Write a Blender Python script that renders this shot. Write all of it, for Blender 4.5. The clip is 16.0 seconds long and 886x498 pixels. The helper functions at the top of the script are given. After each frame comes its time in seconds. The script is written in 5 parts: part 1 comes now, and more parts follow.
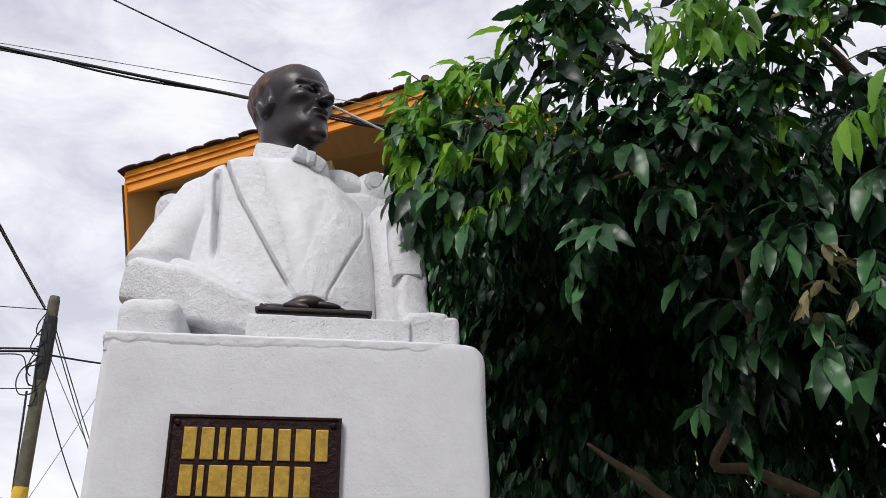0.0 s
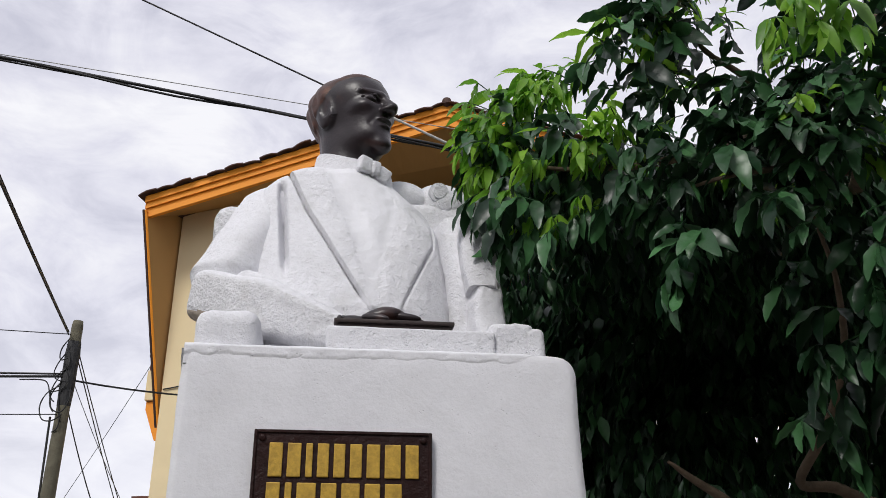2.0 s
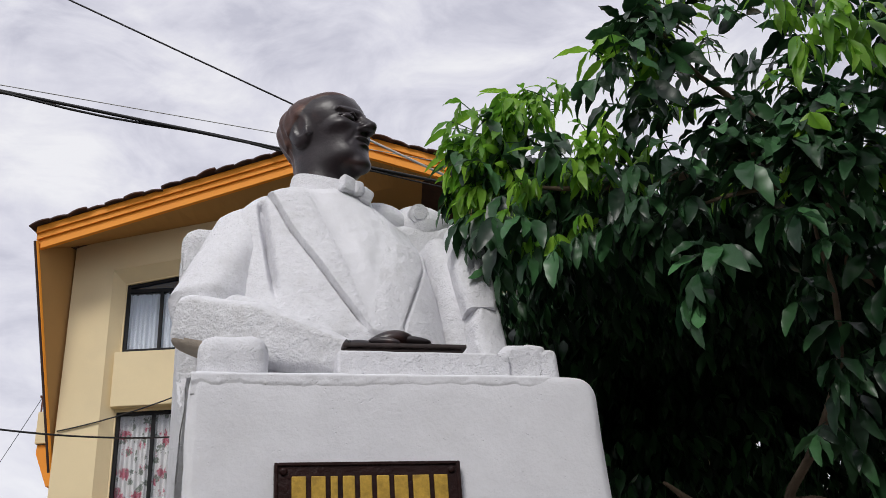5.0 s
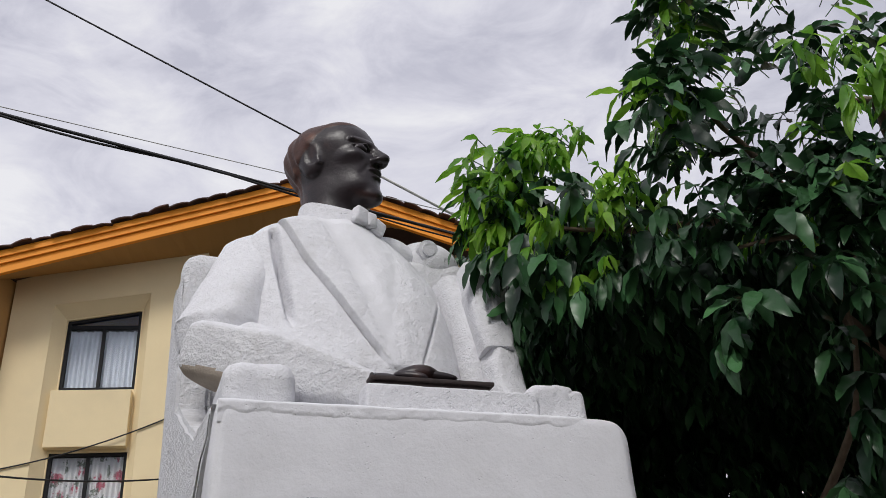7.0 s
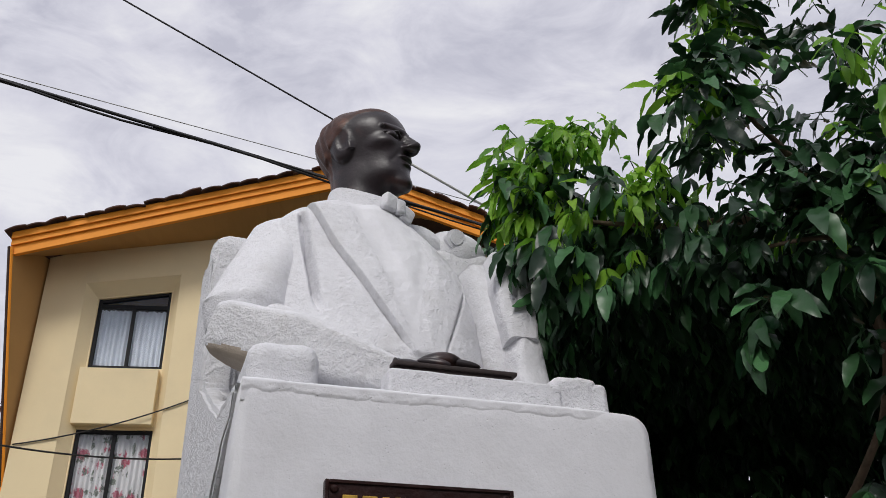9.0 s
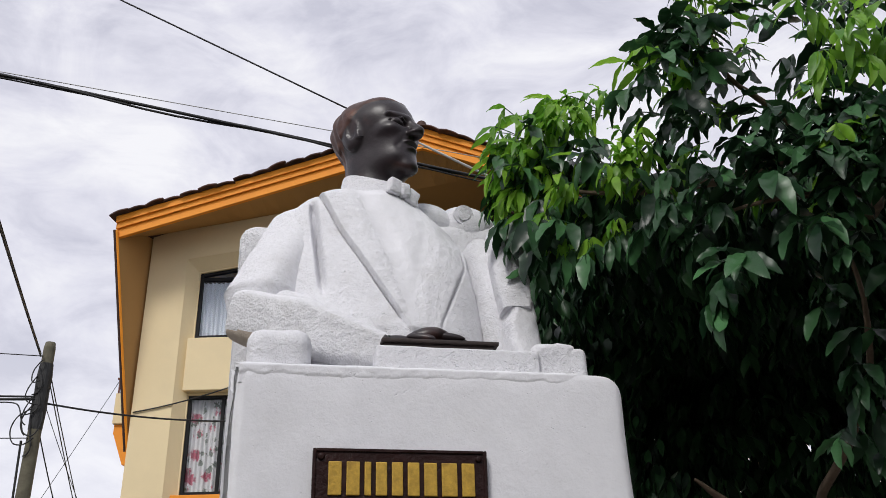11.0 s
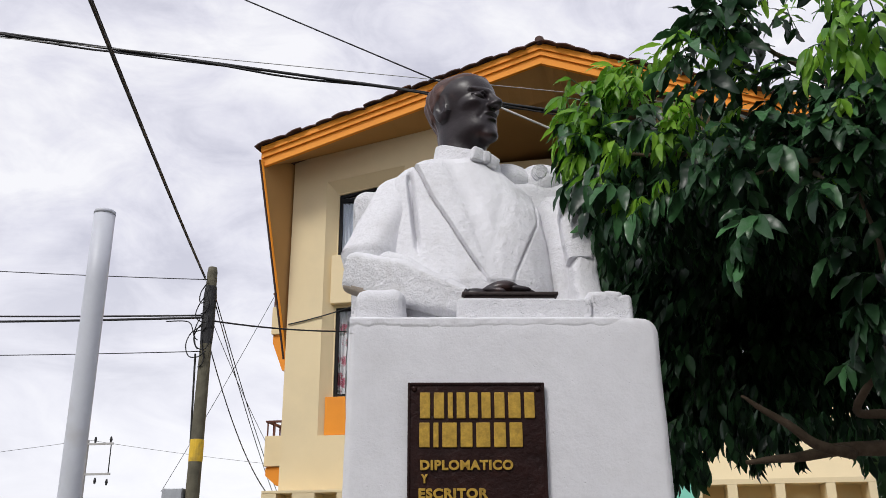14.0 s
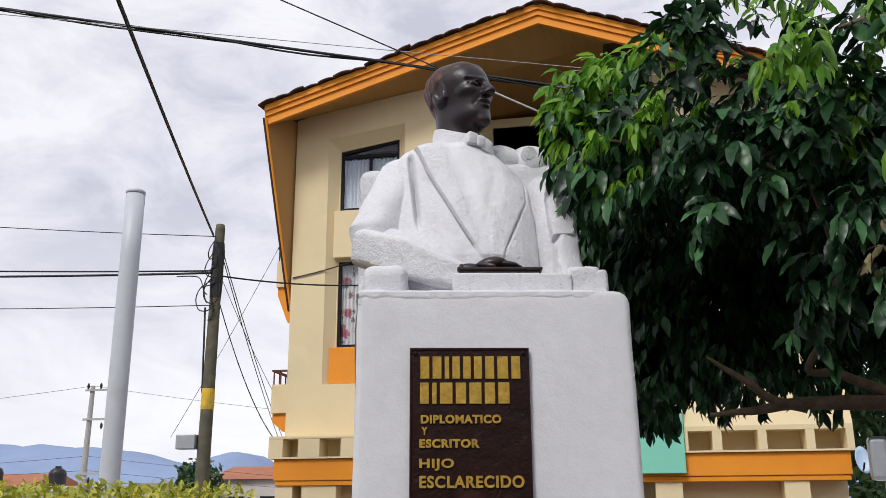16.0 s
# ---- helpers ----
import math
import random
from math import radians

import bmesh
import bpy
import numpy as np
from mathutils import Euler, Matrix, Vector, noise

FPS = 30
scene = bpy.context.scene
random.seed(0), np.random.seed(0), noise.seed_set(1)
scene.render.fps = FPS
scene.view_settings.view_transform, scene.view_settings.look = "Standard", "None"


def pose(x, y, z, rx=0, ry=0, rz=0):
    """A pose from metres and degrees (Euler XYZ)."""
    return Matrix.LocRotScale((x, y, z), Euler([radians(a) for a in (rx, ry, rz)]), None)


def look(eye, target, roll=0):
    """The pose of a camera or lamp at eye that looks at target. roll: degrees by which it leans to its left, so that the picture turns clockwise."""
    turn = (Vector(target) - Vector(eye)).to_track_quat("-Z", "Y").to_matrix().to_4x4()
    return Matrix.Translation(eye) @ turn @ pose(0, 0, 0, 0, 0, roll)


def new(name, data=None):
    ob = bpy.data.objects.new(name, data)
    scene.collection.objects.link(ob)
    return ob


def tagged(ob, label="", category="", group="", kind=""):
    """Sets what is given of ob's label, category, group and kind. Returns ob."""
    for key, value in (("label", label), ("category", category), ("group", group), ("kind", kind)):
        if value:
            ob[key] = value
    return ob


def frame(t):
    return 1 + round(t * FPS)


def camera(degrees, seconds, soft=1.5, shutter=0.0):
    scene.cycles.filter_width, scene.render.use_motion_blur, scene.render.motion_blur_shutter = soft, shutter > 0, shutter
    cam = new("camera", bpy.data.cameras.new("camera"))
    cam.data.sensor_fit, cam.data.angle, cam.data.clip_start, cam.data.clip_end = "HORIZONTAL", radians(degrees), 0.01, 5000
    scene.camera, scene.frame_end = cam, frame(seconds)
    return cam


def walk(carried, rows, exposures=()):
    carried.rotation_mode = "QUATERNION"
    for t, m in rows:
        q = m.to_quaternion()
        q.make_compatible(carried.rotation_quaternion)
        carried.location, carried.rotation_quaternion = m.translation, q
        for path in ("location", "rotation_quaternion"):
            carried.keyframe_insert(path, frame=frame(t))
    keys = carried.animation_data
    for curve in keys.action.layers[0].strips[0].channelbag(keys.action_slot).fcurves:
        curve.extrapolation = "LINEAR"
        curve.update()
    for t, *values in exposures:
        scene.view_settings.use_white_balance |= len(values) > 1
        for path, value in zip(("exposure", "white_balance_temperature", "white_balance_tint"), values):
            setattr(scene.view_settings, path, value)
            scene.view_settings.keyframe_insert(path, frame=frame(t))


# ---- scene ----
cam = camera(51.7, 16.0, soft=0.65)
PATH = [
    (0, (0.182, 0.009, 1.774), (0.072, 1.852, 2.543), -0.2),
    (0.5, (0.104, 0.007, 1.768), (-0.021, 1.846, 2.546), -0.3),
    (1, (0.032, 0.002, 1.762), (-0.092, 1.837, 2.549), -0.3),
    (1.5, (-0.017, 0.039, 1.765), (-0.141, 1.874, 2.553), -0.4),
    (2, (-0.095, 0.118, 1.762), (-0.214, 1.937, 2.585), -0.4),
    (2.5, (-0.184, 0.199, 1.769), (-0.292, 2.001, 2.629), -1.4),
    (3, (-0.3, 0.233, 1.769), (-0.374, 2.027, 2.652), -2.3),
    (3.5, (-0.385, 0.212, 1.771), (-0.376, 2.01, 2.646), -2.3),
    (6, (-0.645, 0.282, 1.793), (-0.468, 2.062, 2.688), -5.1),
    (6.5, (-0.743, 0.332, 1.792), (-0.537, 2.076, 2.749), -4.9),
    (7, (-0.821, 0.356, 1.783), (-0.539, 2.081, 2.754), -4.1),
    (7.5, (-0.887, 0.38, 1.778), (-0.55, 2.096, 2.747), -3.3),
    (8, (-0.905, 0.37, 1.768), (-0.572, 2.09, 2.734), -2.7),
    (8.5, (-0.897, 0.366, 1.768), (-0.613, 2.097, 2.729), -1.5),
    (9, (-0.816, 0.362, 1.769), (-0.596, 2.103, 2.729), -1.1),
    (11.5, (-0.328, -0.076, 1.728), (-0.416, 1.742, 2.556), -1.0),
    (12, (-0.272, -0.229, 1.721), (-0.432, 1.605, 2.502), -0.4),
    (12.5, (-0.226, -0.387, 1.734), (-0.422, 1.467, 2.459), -0.5),
    (13, (-0.13, -0.476, 1.728), (-0.337, 1.382, 2.44), -0.5),
    (13.5, (-0.066, -0.568, 1.719), (-0.345, 1.294, 2.393), -0.5),
    (14, (-0.064, -0.677, 1.709), (-0.402, 1.18, 2.371), -0.3),
    (14.5, (-0.056, -0.811, 1.703), (-0.399, 1.052, 2.345), -0.2),
    (15, (-0.026, -0.912, 1.684), (-0.367, 0.961, 2.297), -0.1),
    (15.5, (0.034, -1.053, 1.686), (-0.308, 0.833, 2.26), -0.1),
    (16, (0.038, -1.181, 1.696), (-0.306, 0.71, 2.247), -0.3),
]
walk(cam, [(t, look(eye, target, roll)) for t, eye, target, roll in PATH], exposures=[(0, 0.10), (3.5, 0.00), (6, -0.10), (9, -0.13), (11.5, 0.06), (16, 0.06)])

# ---- world, sun, exposure ----
world = bpy.data.worlds.new("sky")
scene.world = world
world.use_nodes = True


def sky_nodes():
    nt = world.node_tree
    nt.nodes.clear()
    N, L = nt.nodes.new, nt.links.new
    out, bg = N("ShaderNodeOutputWorld"), N("ShaderNodeBackground")
    sky = N("ShaderNodeTexSky")
    sky.sky_type, sky.sun_disc = "NISHITA", False
    sky.sun_elevation, sky.sun_rotation = radians(SUN_ELEV), radians(SUN_ROT)
    sky.altitude, sky.air_density, sky.dust_density = 1500, 1.0, 2.0
    dim = N("ShaderNodeVectorMath")
    dim.operation = "SCALE"
    dim.inputs["Scale"].default_value = 0.12
    L(sky.outputs["Color"], dim.inputs[0])
    tc, mp = N("ShaderNodeTexCoord"), N("ShaderNodeMapping")
    mp.inputs["Scale"].default_value = (1.0, 1.0, 2.0)
    L(tc.outputs["Generated"], mp.inputs["Vector"])
    big, fine = N("ShaderNodeTexNoise"), N("ShaderNodeTexNoise")
    for n, sc, de, ro, di in ((big, 2.6, 8, 0.58, 0.5), (fine, 8.5, 8, 0.60, 0.7)):
        n.inputs["Scale"].default_value, n.inputs["Detail"].default_value = sc, de
        n.inputs["Roughness"].default_value, n.inputs["Distortion"].default_value = ro, di
        L(mp.outputs["Vector"], n.inputs["Vector"])
    add = N("ShaderNodeMath")
    add.operation = "MULTIPLY_ADD"
    add.inputs[1].default_value = 0.62
    L(fine.outputs["Fac"], add.inputs[0])
    L(big.outputs["Fac"], add.inputs[2])
    ramp = N("ShaderNodeValToRGB")
    el = ramp.color_ramp.elements
    el[0].position, el[0].color = 0.66, (*[c * SKY for c in (0.64, 0.64, 0.745)], 1)
    el[1].position, el[1].color = 0.96, (*[c * SKY for c in (1.0, 0.995, 1.035)], 1)
    e = el.new(0.80)
    e.color = (*[c * SKY for c in (0.82, 0.815, 0.91)], 1)
    L(add.outputs[0], ramp.inputs["Fac"])
    # brighter band of open sky low over the mountains
    sep, low = N("ShaderNodeSeparateXYZ"), N("ShaderNodeMapRange")
    L(tc.outputs["Generated"], sep.inputs[0])
    low.inputs["From Min"].default_value, low.inputs["From Max"].default_value = 0.34, 0.10
    L(sep.outputs["Z"], low.inputs["Value"])
    lift = N("ShaderNodeMix")
    lift.data_type = "RGBA"
    half = N("ShaderNodeMath")
    half.operation = "MULTIPLY"
    half.inputs[1].default_value = 0.55
    L(low.outputs["Result"], half.inputs[0])
    L(half.outputs[0], lift.inputs["Factor"])
    L(ramp.outputs["Color"], lift.inputs["A"])
    lift.inputs["B"].default_value = (1.05 * SKY, 1.04 * SKY, 1.08 * SKY, 1)
    mix = N("ShaderNodeMix")
    mix.data_type = "RGBA"
    mix.inputs["Factor"].default_value = 0.93
    L(dim.outputs[0], mix.inputs["A"])
    L(lift.outputs["Result"], mix.inputs["B"])
    L(mix.outputs["Result"], bg.inputs["Color"])
    bg.inputs["Strength"].default_value = 1.0
    L(bg.outputs[0], out.inputs["Surface"])


SKY, SUN_ELEV, SUN_ROT = 0.95, 45.0, 202.0
sky_nodes()
sun = new("sun", bpy.data.lights.new("sun", "SUN"))
sun.data.energy, sun.data.angle, sun.data.color = 2.0, radians(18), (1.0, 0.97, 0.93)
sun.matrix_world = look((-6, -11, 18), (0, 4, 2))
scene.view_settings.exposure = 0.0


# ---- materials ----
def rgb(h):
    return tuple(((c / 255) / 12.92 if c / 255 < 0.04045 else ((c / 255 + 0.055) / 1.055) ** 2.4) for c in (int(h[i:i + 2], 16) for i in (0, 2, 4)))


def mat(name, color, rough=0.7, var=0.12, scale=4.0, fine=60.0, bump=0.25, depth=0.004, metal=0.0, stain=None, stain_amt=0.35, stain_scale=1.3, rnd=0.0, spec=0.5):
    """Procedural surface: base colour, two scales of variation, stains and fine relief, in object metres."""
    m = bpy.data.materials.new(name)
    m.use_nodes = True
    nt = m.node_tree
    N, L = nt.nodes.new, nt.links.new
    b = nt.nodes["Principled BSDF"]
    tc = N("ShaderNodeTexCoord")
    n1, n2 = N("ShaderNodeTexNoise"), N("ShaderNodeTexNoise")
    for n, s, d in ((n1, scale, 6), (n2, fine, 4)):
        n.inputs["Scale"].default_value, n.inputs["Detail"].default_value = s, d
        n.inputs["Roughness"].default_value = 0.62
        L(tc.outputs["Object"], n.inputs["Vector"])
    mixn = N("ShaderNodeMix")
    mixn.data_type = "RGBA"
    mixn.inputs["A"].default_value = (*[c * (1 - var) for c in color], 1)
    mixn.inputs["B"].default_value = (*[min(1, c * (1 + var)) for c in color], 1)
    avg = N("ShaderNodeMath")
    avg.operation = "MULTIPLY_ADD"
    avg.inputs[1].default_value = 0.35
    L(n2.outputs["Fac"], avg.inputs[0])
    L(n1.outputs["Fac"], avg.inputs[2])
    mr = N("ShaderNodeMapRange")
    mr.inputs["From Min"].default_value, mr.inputs["From Max"].default_value = 0.42, 0.92
    L(avg.outputs[0], mr.inputs["Value"])
    L(mr.outputs["Result"], mixn.inputs["Factor"])
    col = mixn.outputs["Result"]
    if stain:
        n3 = N("ShaderNodeTexNoise")
        n3.inputs["Scale"].default_value, n3.inputs["Detail"].default_value = stain_scale, 8
        L(tc.outputs["Object"], n3.inputs["Vector"])
        r3 = N("ShaderNodeMapRange")
        r3.inputs["From Min"].default_value, r3.inputs["From Max"].default_value = 0.56, 0.74
        r3.inputs["To Max"].default_value = stain_amt
        L(n3.outputs["Fac"], r3.inputs["Value"])
        mx = N("ShaderNodeMix")
        mx.data_type = "RGBA"
        mx.inputs["B"].default_value = (*stain, 1)
        L(r3.outputs["Result"], mx.inputs["Factor"])
        L(col, mx.inputs["A"])
        col = mx.outputs["Result"]
    if rnd:
        oi, mul = N("ShaderNodeObjectInfo"), N("ShaderNodeHueSaturation")
        r4 = N("ShaderNodeMapRange")
        r4.inputs["To Min"].default_value, r4.inputs["To Max"].default_value = 1 - rnd, 1 + rnd
        L(oi.outputs["Random"], r4.inputs["Value"])
        L(r4.outputs["Result"], mul.inputs["Value"])
        L(col, mul.inputs["Color"])
        col = mul.outputs["Color"]
    L(col, b.inputs["Base Color"])
    b.inputs["Roughness"].default_value, b.inputs["Metallic"].default_value = rough, metal
    b.inputs["Specular IOR Level"].default_value = spec
    if bump:
        bp = N("ShaderNodeBump")
        bp.inputs["Strength"].default_value, bp.inputs["Distance"].default_value = bump, depth
        L(avg.outputs[0], bp.inputs["Height"])
        L(bp.outputs["Normal"], b.inputs["Normal"])
    return m


def leaf_mat(name, dark, light, rough=0.38, trans=0.25, spec=0.45, rare=1.0):
    m = bpy.data.materials.new(name)
    m.use_nodes = True
    nt = m.node_tree
    N, L = nt.nodes.new, nt.links.new
    b, out = nt.nodes["Principled BSDF"], nt.nodes["Material Output"]
    g, oi, add = N("ShaderNodeNewGeometry"), N("ShaderNodeObjectInfo"), N("ShaderNodeMath")
    add.operation = "ADD"
    L(g.outputs["Random Per Island"], add.inputs[0])
    L(oi.outputs["Random"], add.inputs[1])
    fr = N("ShaderNodeMath")
    fr.operation = "FRACT"
    L(add.outputs[0], fr.inputs[0])
    mx = N("ShaderNodeMix")
    mx.data_type = "RGBA"
    mx.inputs["A"].default_value, mx.inputs["B"].default_value = (*dark, 1), (*light, 1)
    few = N("ShaderNodeMath")
    few.operation = "POWER"
    few.inputs[1].default_value = rare
    L(fr.outputs[0], few.inputs[0])
    L(few.outputs[0], mx.inputs["Factor"])
    tc, n1 = N("ShaderNodeTexCoord"), N("ShaderNodeTexNoise")
    n1.inputs["Scale"].default_value = 30
    L(tc.outputs["Object"], n1.inputs["Vector"])
    hs, mr = N("ShaderNodeHueSaturation"), N("ShaderNodeMapRange")
    mr.inputs["To Min"].default_value, mr.inputs["To Max"].default_value = 0.7, 1.3
    L(n1.outputs["Fac"], mr.inputs["Value"])
    L(mr.outputs["Result"], hs.inputs["Value"])
    L(mx.outputs["Result"], hs.inputs["Color"])
    L(hs.outputs["Color"], b.inputs["Base Color"])
    b.inputs["Roughness"].default_value, b.inputs["Specular IOR Level"].default_value = rough, spec
    tr, ms = N("ShaderNodeBsdfTranslucent"), N("ShaderNodeMixShader")
    ms.inputs[0].default_value = trans
    L(hs.outputs["Color"], tr.inputs["Color"])
    L(b.outputs[0], ms.inputs[1])
    L(tr.outputs[0], ms.inputs[2])
    L(ms.outputs[0], out.inputs["Surface"])
    return m


def glass_mat():
    """Thin window pane: clear straight through, with a mirror gloss that grows at a slant."""
    m = bpy.data.materials.new("window glass")
    m.use_nodes = True
    nt = m.node_tree
    N, L = nt.nodes.new, nt.links.new
    clear, gloss, mix, fr = N("ShaderNodeBsdfTransparent"), N("ShaderNodeBsdfGlossy"), N("ShaderNodeMixShader"), N("ShaderNodeFresnel")
    clear.inputs["Color"].default_value = (0.92, 0.94, 0.95, 1)
    gloss.inputs["Roughness"].default_value, fr.inputs["IOR"].default_value = 0.04, 1.45
    L(fr.outputs[0], mix.inputs[0])
    L(clear.outputs[0], mix.inputs[1])
    L(gloss.outputs[0], mix.inputs[2])
    L(mix.outputs[0], nt.nodes["Material Output"].inputs["Surface"])
    return m


def floral_mat():
    """White curtain printed with pink roses and grey-green leaves."""
    m = mat("floral curtain", (0.80, 0.77, 0.77), 0.9, 0.05, 3, 200, 0.1, 0.002)
    nt = m.node_tree
    N, L = nt.nodes.new, nt.links.new
    b = nt.nodes["Principled BSDF"]
    old = b.inputs["Base Color"].links[0].from_socket
    tc = N("ShaderNodeTexCoord")
    for sc, lim, soft, colr, off in ((5.0, 0.20, 0.30, (0.50, 0.12, 0.17), 0.0), (7.5, 0.16, 0.24, (0.22, 0.24, 0.20), 3.7)):
        mp, v, r, mx, nz = N("ShaderNodeMapping"), N("ShaderNodeTexVoronoi"), N("ShaderNodeMapRange"), N("ShaderNodeMix"), N("ShaderNodeTexNoise")
        mp.inputs["Location"].default_value = (off, off, off)
        nz.inputs["Scale"].default_value = 26
        wob = N("ShaderNodeMix")
        wob.data_type = "RGBA"
        wob.inputs["Factor"].default_value = 0.10
        L(tc.outputs["Object"], mp.inputs["Vector"])
        L(tc.outputs["Object"], nz.inputs["Vector"])
        L(mp.outputs["Vector"], wob.inputs["A"])
        L(nz.outputs["Color"], wob.inputs["B"])
        v.inputs["Scale"].default_value = sc
        L(wob.outputs["Result"], v.inputs["Vector"])
        r.inputs["From Min"].default_value, r.inputs["From Max"].default_value = soft + 0.12, lim + 0.12
        L(v.outputs["Distance"], r.inputs["Value"])
        mx.data_type = "RGBA"
        L(r.outputs["Result"], mx.inputs["Factor"])
        L(old, mx.inputs["A"])
        mx.inputs["B"].default_value = (*colr, 1)
        old = mx.outputs["Result"]
    L(old, b.inputs["Base Color"])
    return m


WHITE = mat("white painted stone", (0.73, 0.73, 0.76), 0.75, 0.05, 11, 75, 0.60, 0.0075, stain=(0.55, 0.54, 0.54), stain_amt=0.16, stain_scale=3.5)
CARVED = mat("rough carved white stone", (0.72, 0.72, 0.75), 0.85, 0.07, 42, 140, 1.0, 0.0085, stain=(0.48, 0.47, 0.46), stain_amt=0.34, stain_scale=7.0)


def pitted(m, scale, size, depth):
    """Adds scattered small pits and chips to a surface's relief."""
    nt = m.node_tree
    N, L = nt.nodes.new, nt.links.new
    b = nt.nodes["Principled BSDF"]
    old = b.inputs["Normal"].links[0].from_socket
    tc, v, nz, hole, some, mul, bp = N("ShaderNodeTexCoord"), N("ShaderNodeTexVoronoi"), N("ShaderNodeTexNoise"), N("ShaderNodeMapRange"), N("ShaderNodeMapRange"), N("ShaderNodeMath"), N("ShaderNodeBump")
    v.inputs["Scale"].default_value, nz.inputs["Scale"].default_value = scale, scale * 0.22
    L(tc.outputs["Object"], v.inputs["Vector"])
    L(tc.outputs["Object"], nz.inputs["Vector"])
    hole.inputs["From Min"].default_value, hole.inputs["From Max"].default_value = size, size * 0.4
    some.inputs["From Min"].default_value, some.inputs["From Max"].default_value = 0.54, 0.64
    L(v.outputs["Distance"], hole.inputs["Value"])
    L(nz.outputs["Fac"], some.inputs["Value"])
    mul.operation = "MULTIPLY"
    L(hole.outputs["Result"], mul.inputs[0])
    L(some.outputs["Result"], mul.inputs[1])
    bp.invert = True
    bp.inputs["Strength"].default_value, bp.inputs["Distance"].default_value = 1.0, depth
    L(mul.outputs[0], bp.inputs["Height"])
    L(old, bp.inputs["Normal"])
    L(bp.outputs["Normal"], b.inputs["Normal"])


pitted(WHITE, 80, 0.24, 0.0012)
pitted(CARVED, 120, 0.45, 0.0018)
ROUGH = mat("rough white stucco", (0.70, 0.70, 0.72), 0.9, 0.10, 34, 110, 1.0, 0.016, stain=(0.48, 0.46, 0.44), stain_amt=0.35, stain_scale=9.0)
UNDER = mat("tan rough stone", (0.40, 0.34, 0.28), 0.9, 0.15, 8, 60, 0.9, 0.012, stain=(0.30, 0.25, 0.20), stain_amt=0.5, stain_scale=9)
BRONZE = mat("dark bronze paint", (0.0175, 0.0112, 0.0132), 0.36, 0.45, 14, 90, 0.5, 0.004, stain=(0.085, 0.032, 0.020), stain_amt=0.6, stain_scale=7.0, spec=0.45)
HAIR = mat("brown painted hair", (0.060, 0.026, 0.019), 0.45, 0.5, 26, 90, 0.5, 0.004, stain=(0.27, 0.115, 0.065), stain_amt=0.85, stain_scale=8.0, spec=0.30)
WOODY = mat("dark brown book", (0.028, 0.017, 0.015), 0.6, 0.4, 20, 90, 0.6, 0.006)
PLATE = mat("dark plate", (0.020, 0.0075, 0.0065), 0.38, 0.4, 10, 55, 0.9, 0.010, stain=(0.055, 0.018, 0.012), stain_amt=0.5, stain_scale=5, spec=0.2)
GOLD = mat("gold paint", (0.50, 0.31, 0.045), 0.45, 0.3, 30, 120, 0.5, 0.003, metal=0.25, stain=(0.20, 0.11, 0.02), stain_amt=0.55, stain_scale=24)
CREAM = mat("cream wall paint", (0.77, 0.635, 0.39), 0.85, 0.04, 1.2, 50, 0.15, 0.004, stain=(0.56, 0.47, 0.31), stain_amt=0.3, stain_scale=0.8)
ORANGE = mat("orange paint", (0.82, 0.285, 0.012), 0.65, 0.05, 2.0, 40, 0.1, 0.003, stain=(0.66, 0.20, 0.012), stain_amt=0.35, stain_scale=1.5)
MINT = mat("mint paint", (0.22, 0.62, 0.47), 0.7, 0.04, 2.0, 40, 0.1, 0.003)
TILE = mat("dark clay roof tile", (0.055, 0.026, 0.020), 0.8, 0.35, 6, 60, 0.5, 0.006, rnd=0.35, stain=(0.02, 0.018, 0.018), stain_amt=0.6, stain_scale=4)
SOFFIT = mat("tan soffit paint", (0.42, 0.235, 0.080), 0.85, 0.05, 1.5, 40, 0.1, 0.003)
BLACK = mat("black frame paint", (0.008, 0.008, 0.009), 0.55, 0.3, 8, 80, 0.1, 0.002, spec=0.2)
CURTAIN = mat("pale curtain", (0.80, 0.82, 0.88), 0.9, 0.06, 3, 200, 0.1, 0.002)
FLORAL = floral_mat()
GLASS = glass_mat()
# room surfaces: the gloom of unlit interiors is put into the base colour
DARKIN = mat("room surface with gloom in colour", (0.06, 0.055, 0.05), 0.9, 0.2, 2, 20, 0.1, 0.003)
RUST = mat("red brown iron", (0.12, 0.035, 0.02), 0.7, 0.3, 20, 80, 0.3, 0.003)
POLE = mat("weathered pole wood", (0.115, 0.105, 0.072), 0.9, 0.3, 9, 70, 0.8, 0.008, stain=(0.055, 0.055, 0.04), stain_amt=0.7, stain_scale=3)
TAR = mat("tarred wrap", (0.018, 0.018, 0.019), 0.7, 0.4, 12, 60, 0.6, 0.008)
YELLOW = mat("yellow painted band", (0.72, 0.46, 0.03), 0.7, 0.12, 10, 60, 0.3, 0.004, stain=(0.25, 0.18, 0.06), stain_amt=0.5, stain_scale=9)
GREYPOLE = mat("grey white tube paint", (0.58, 0.60, 0.66), 0.45, 0.06, 3, 60, 0.15, 0.003, stain=(0.40, 0.38, 0.36), stain_amt=0.4, stain_scale=6)
CABLE = mat("black cable sheath", (0.010, 0.010, 0.011), 0.6, 0.3, 20, 90, 0.2, 0.002)
PALEWIRE = mat("pale wire", (0.42, 0.42, 0.40), 0.5, 0.15, 20, 90, 0.1, 0.002)
METAL = mat("galvanised metal", (0.40, 0.42, 0.44), 0.5, 0.12, 6, 60, 0.15, 0.003, metal=0.5)
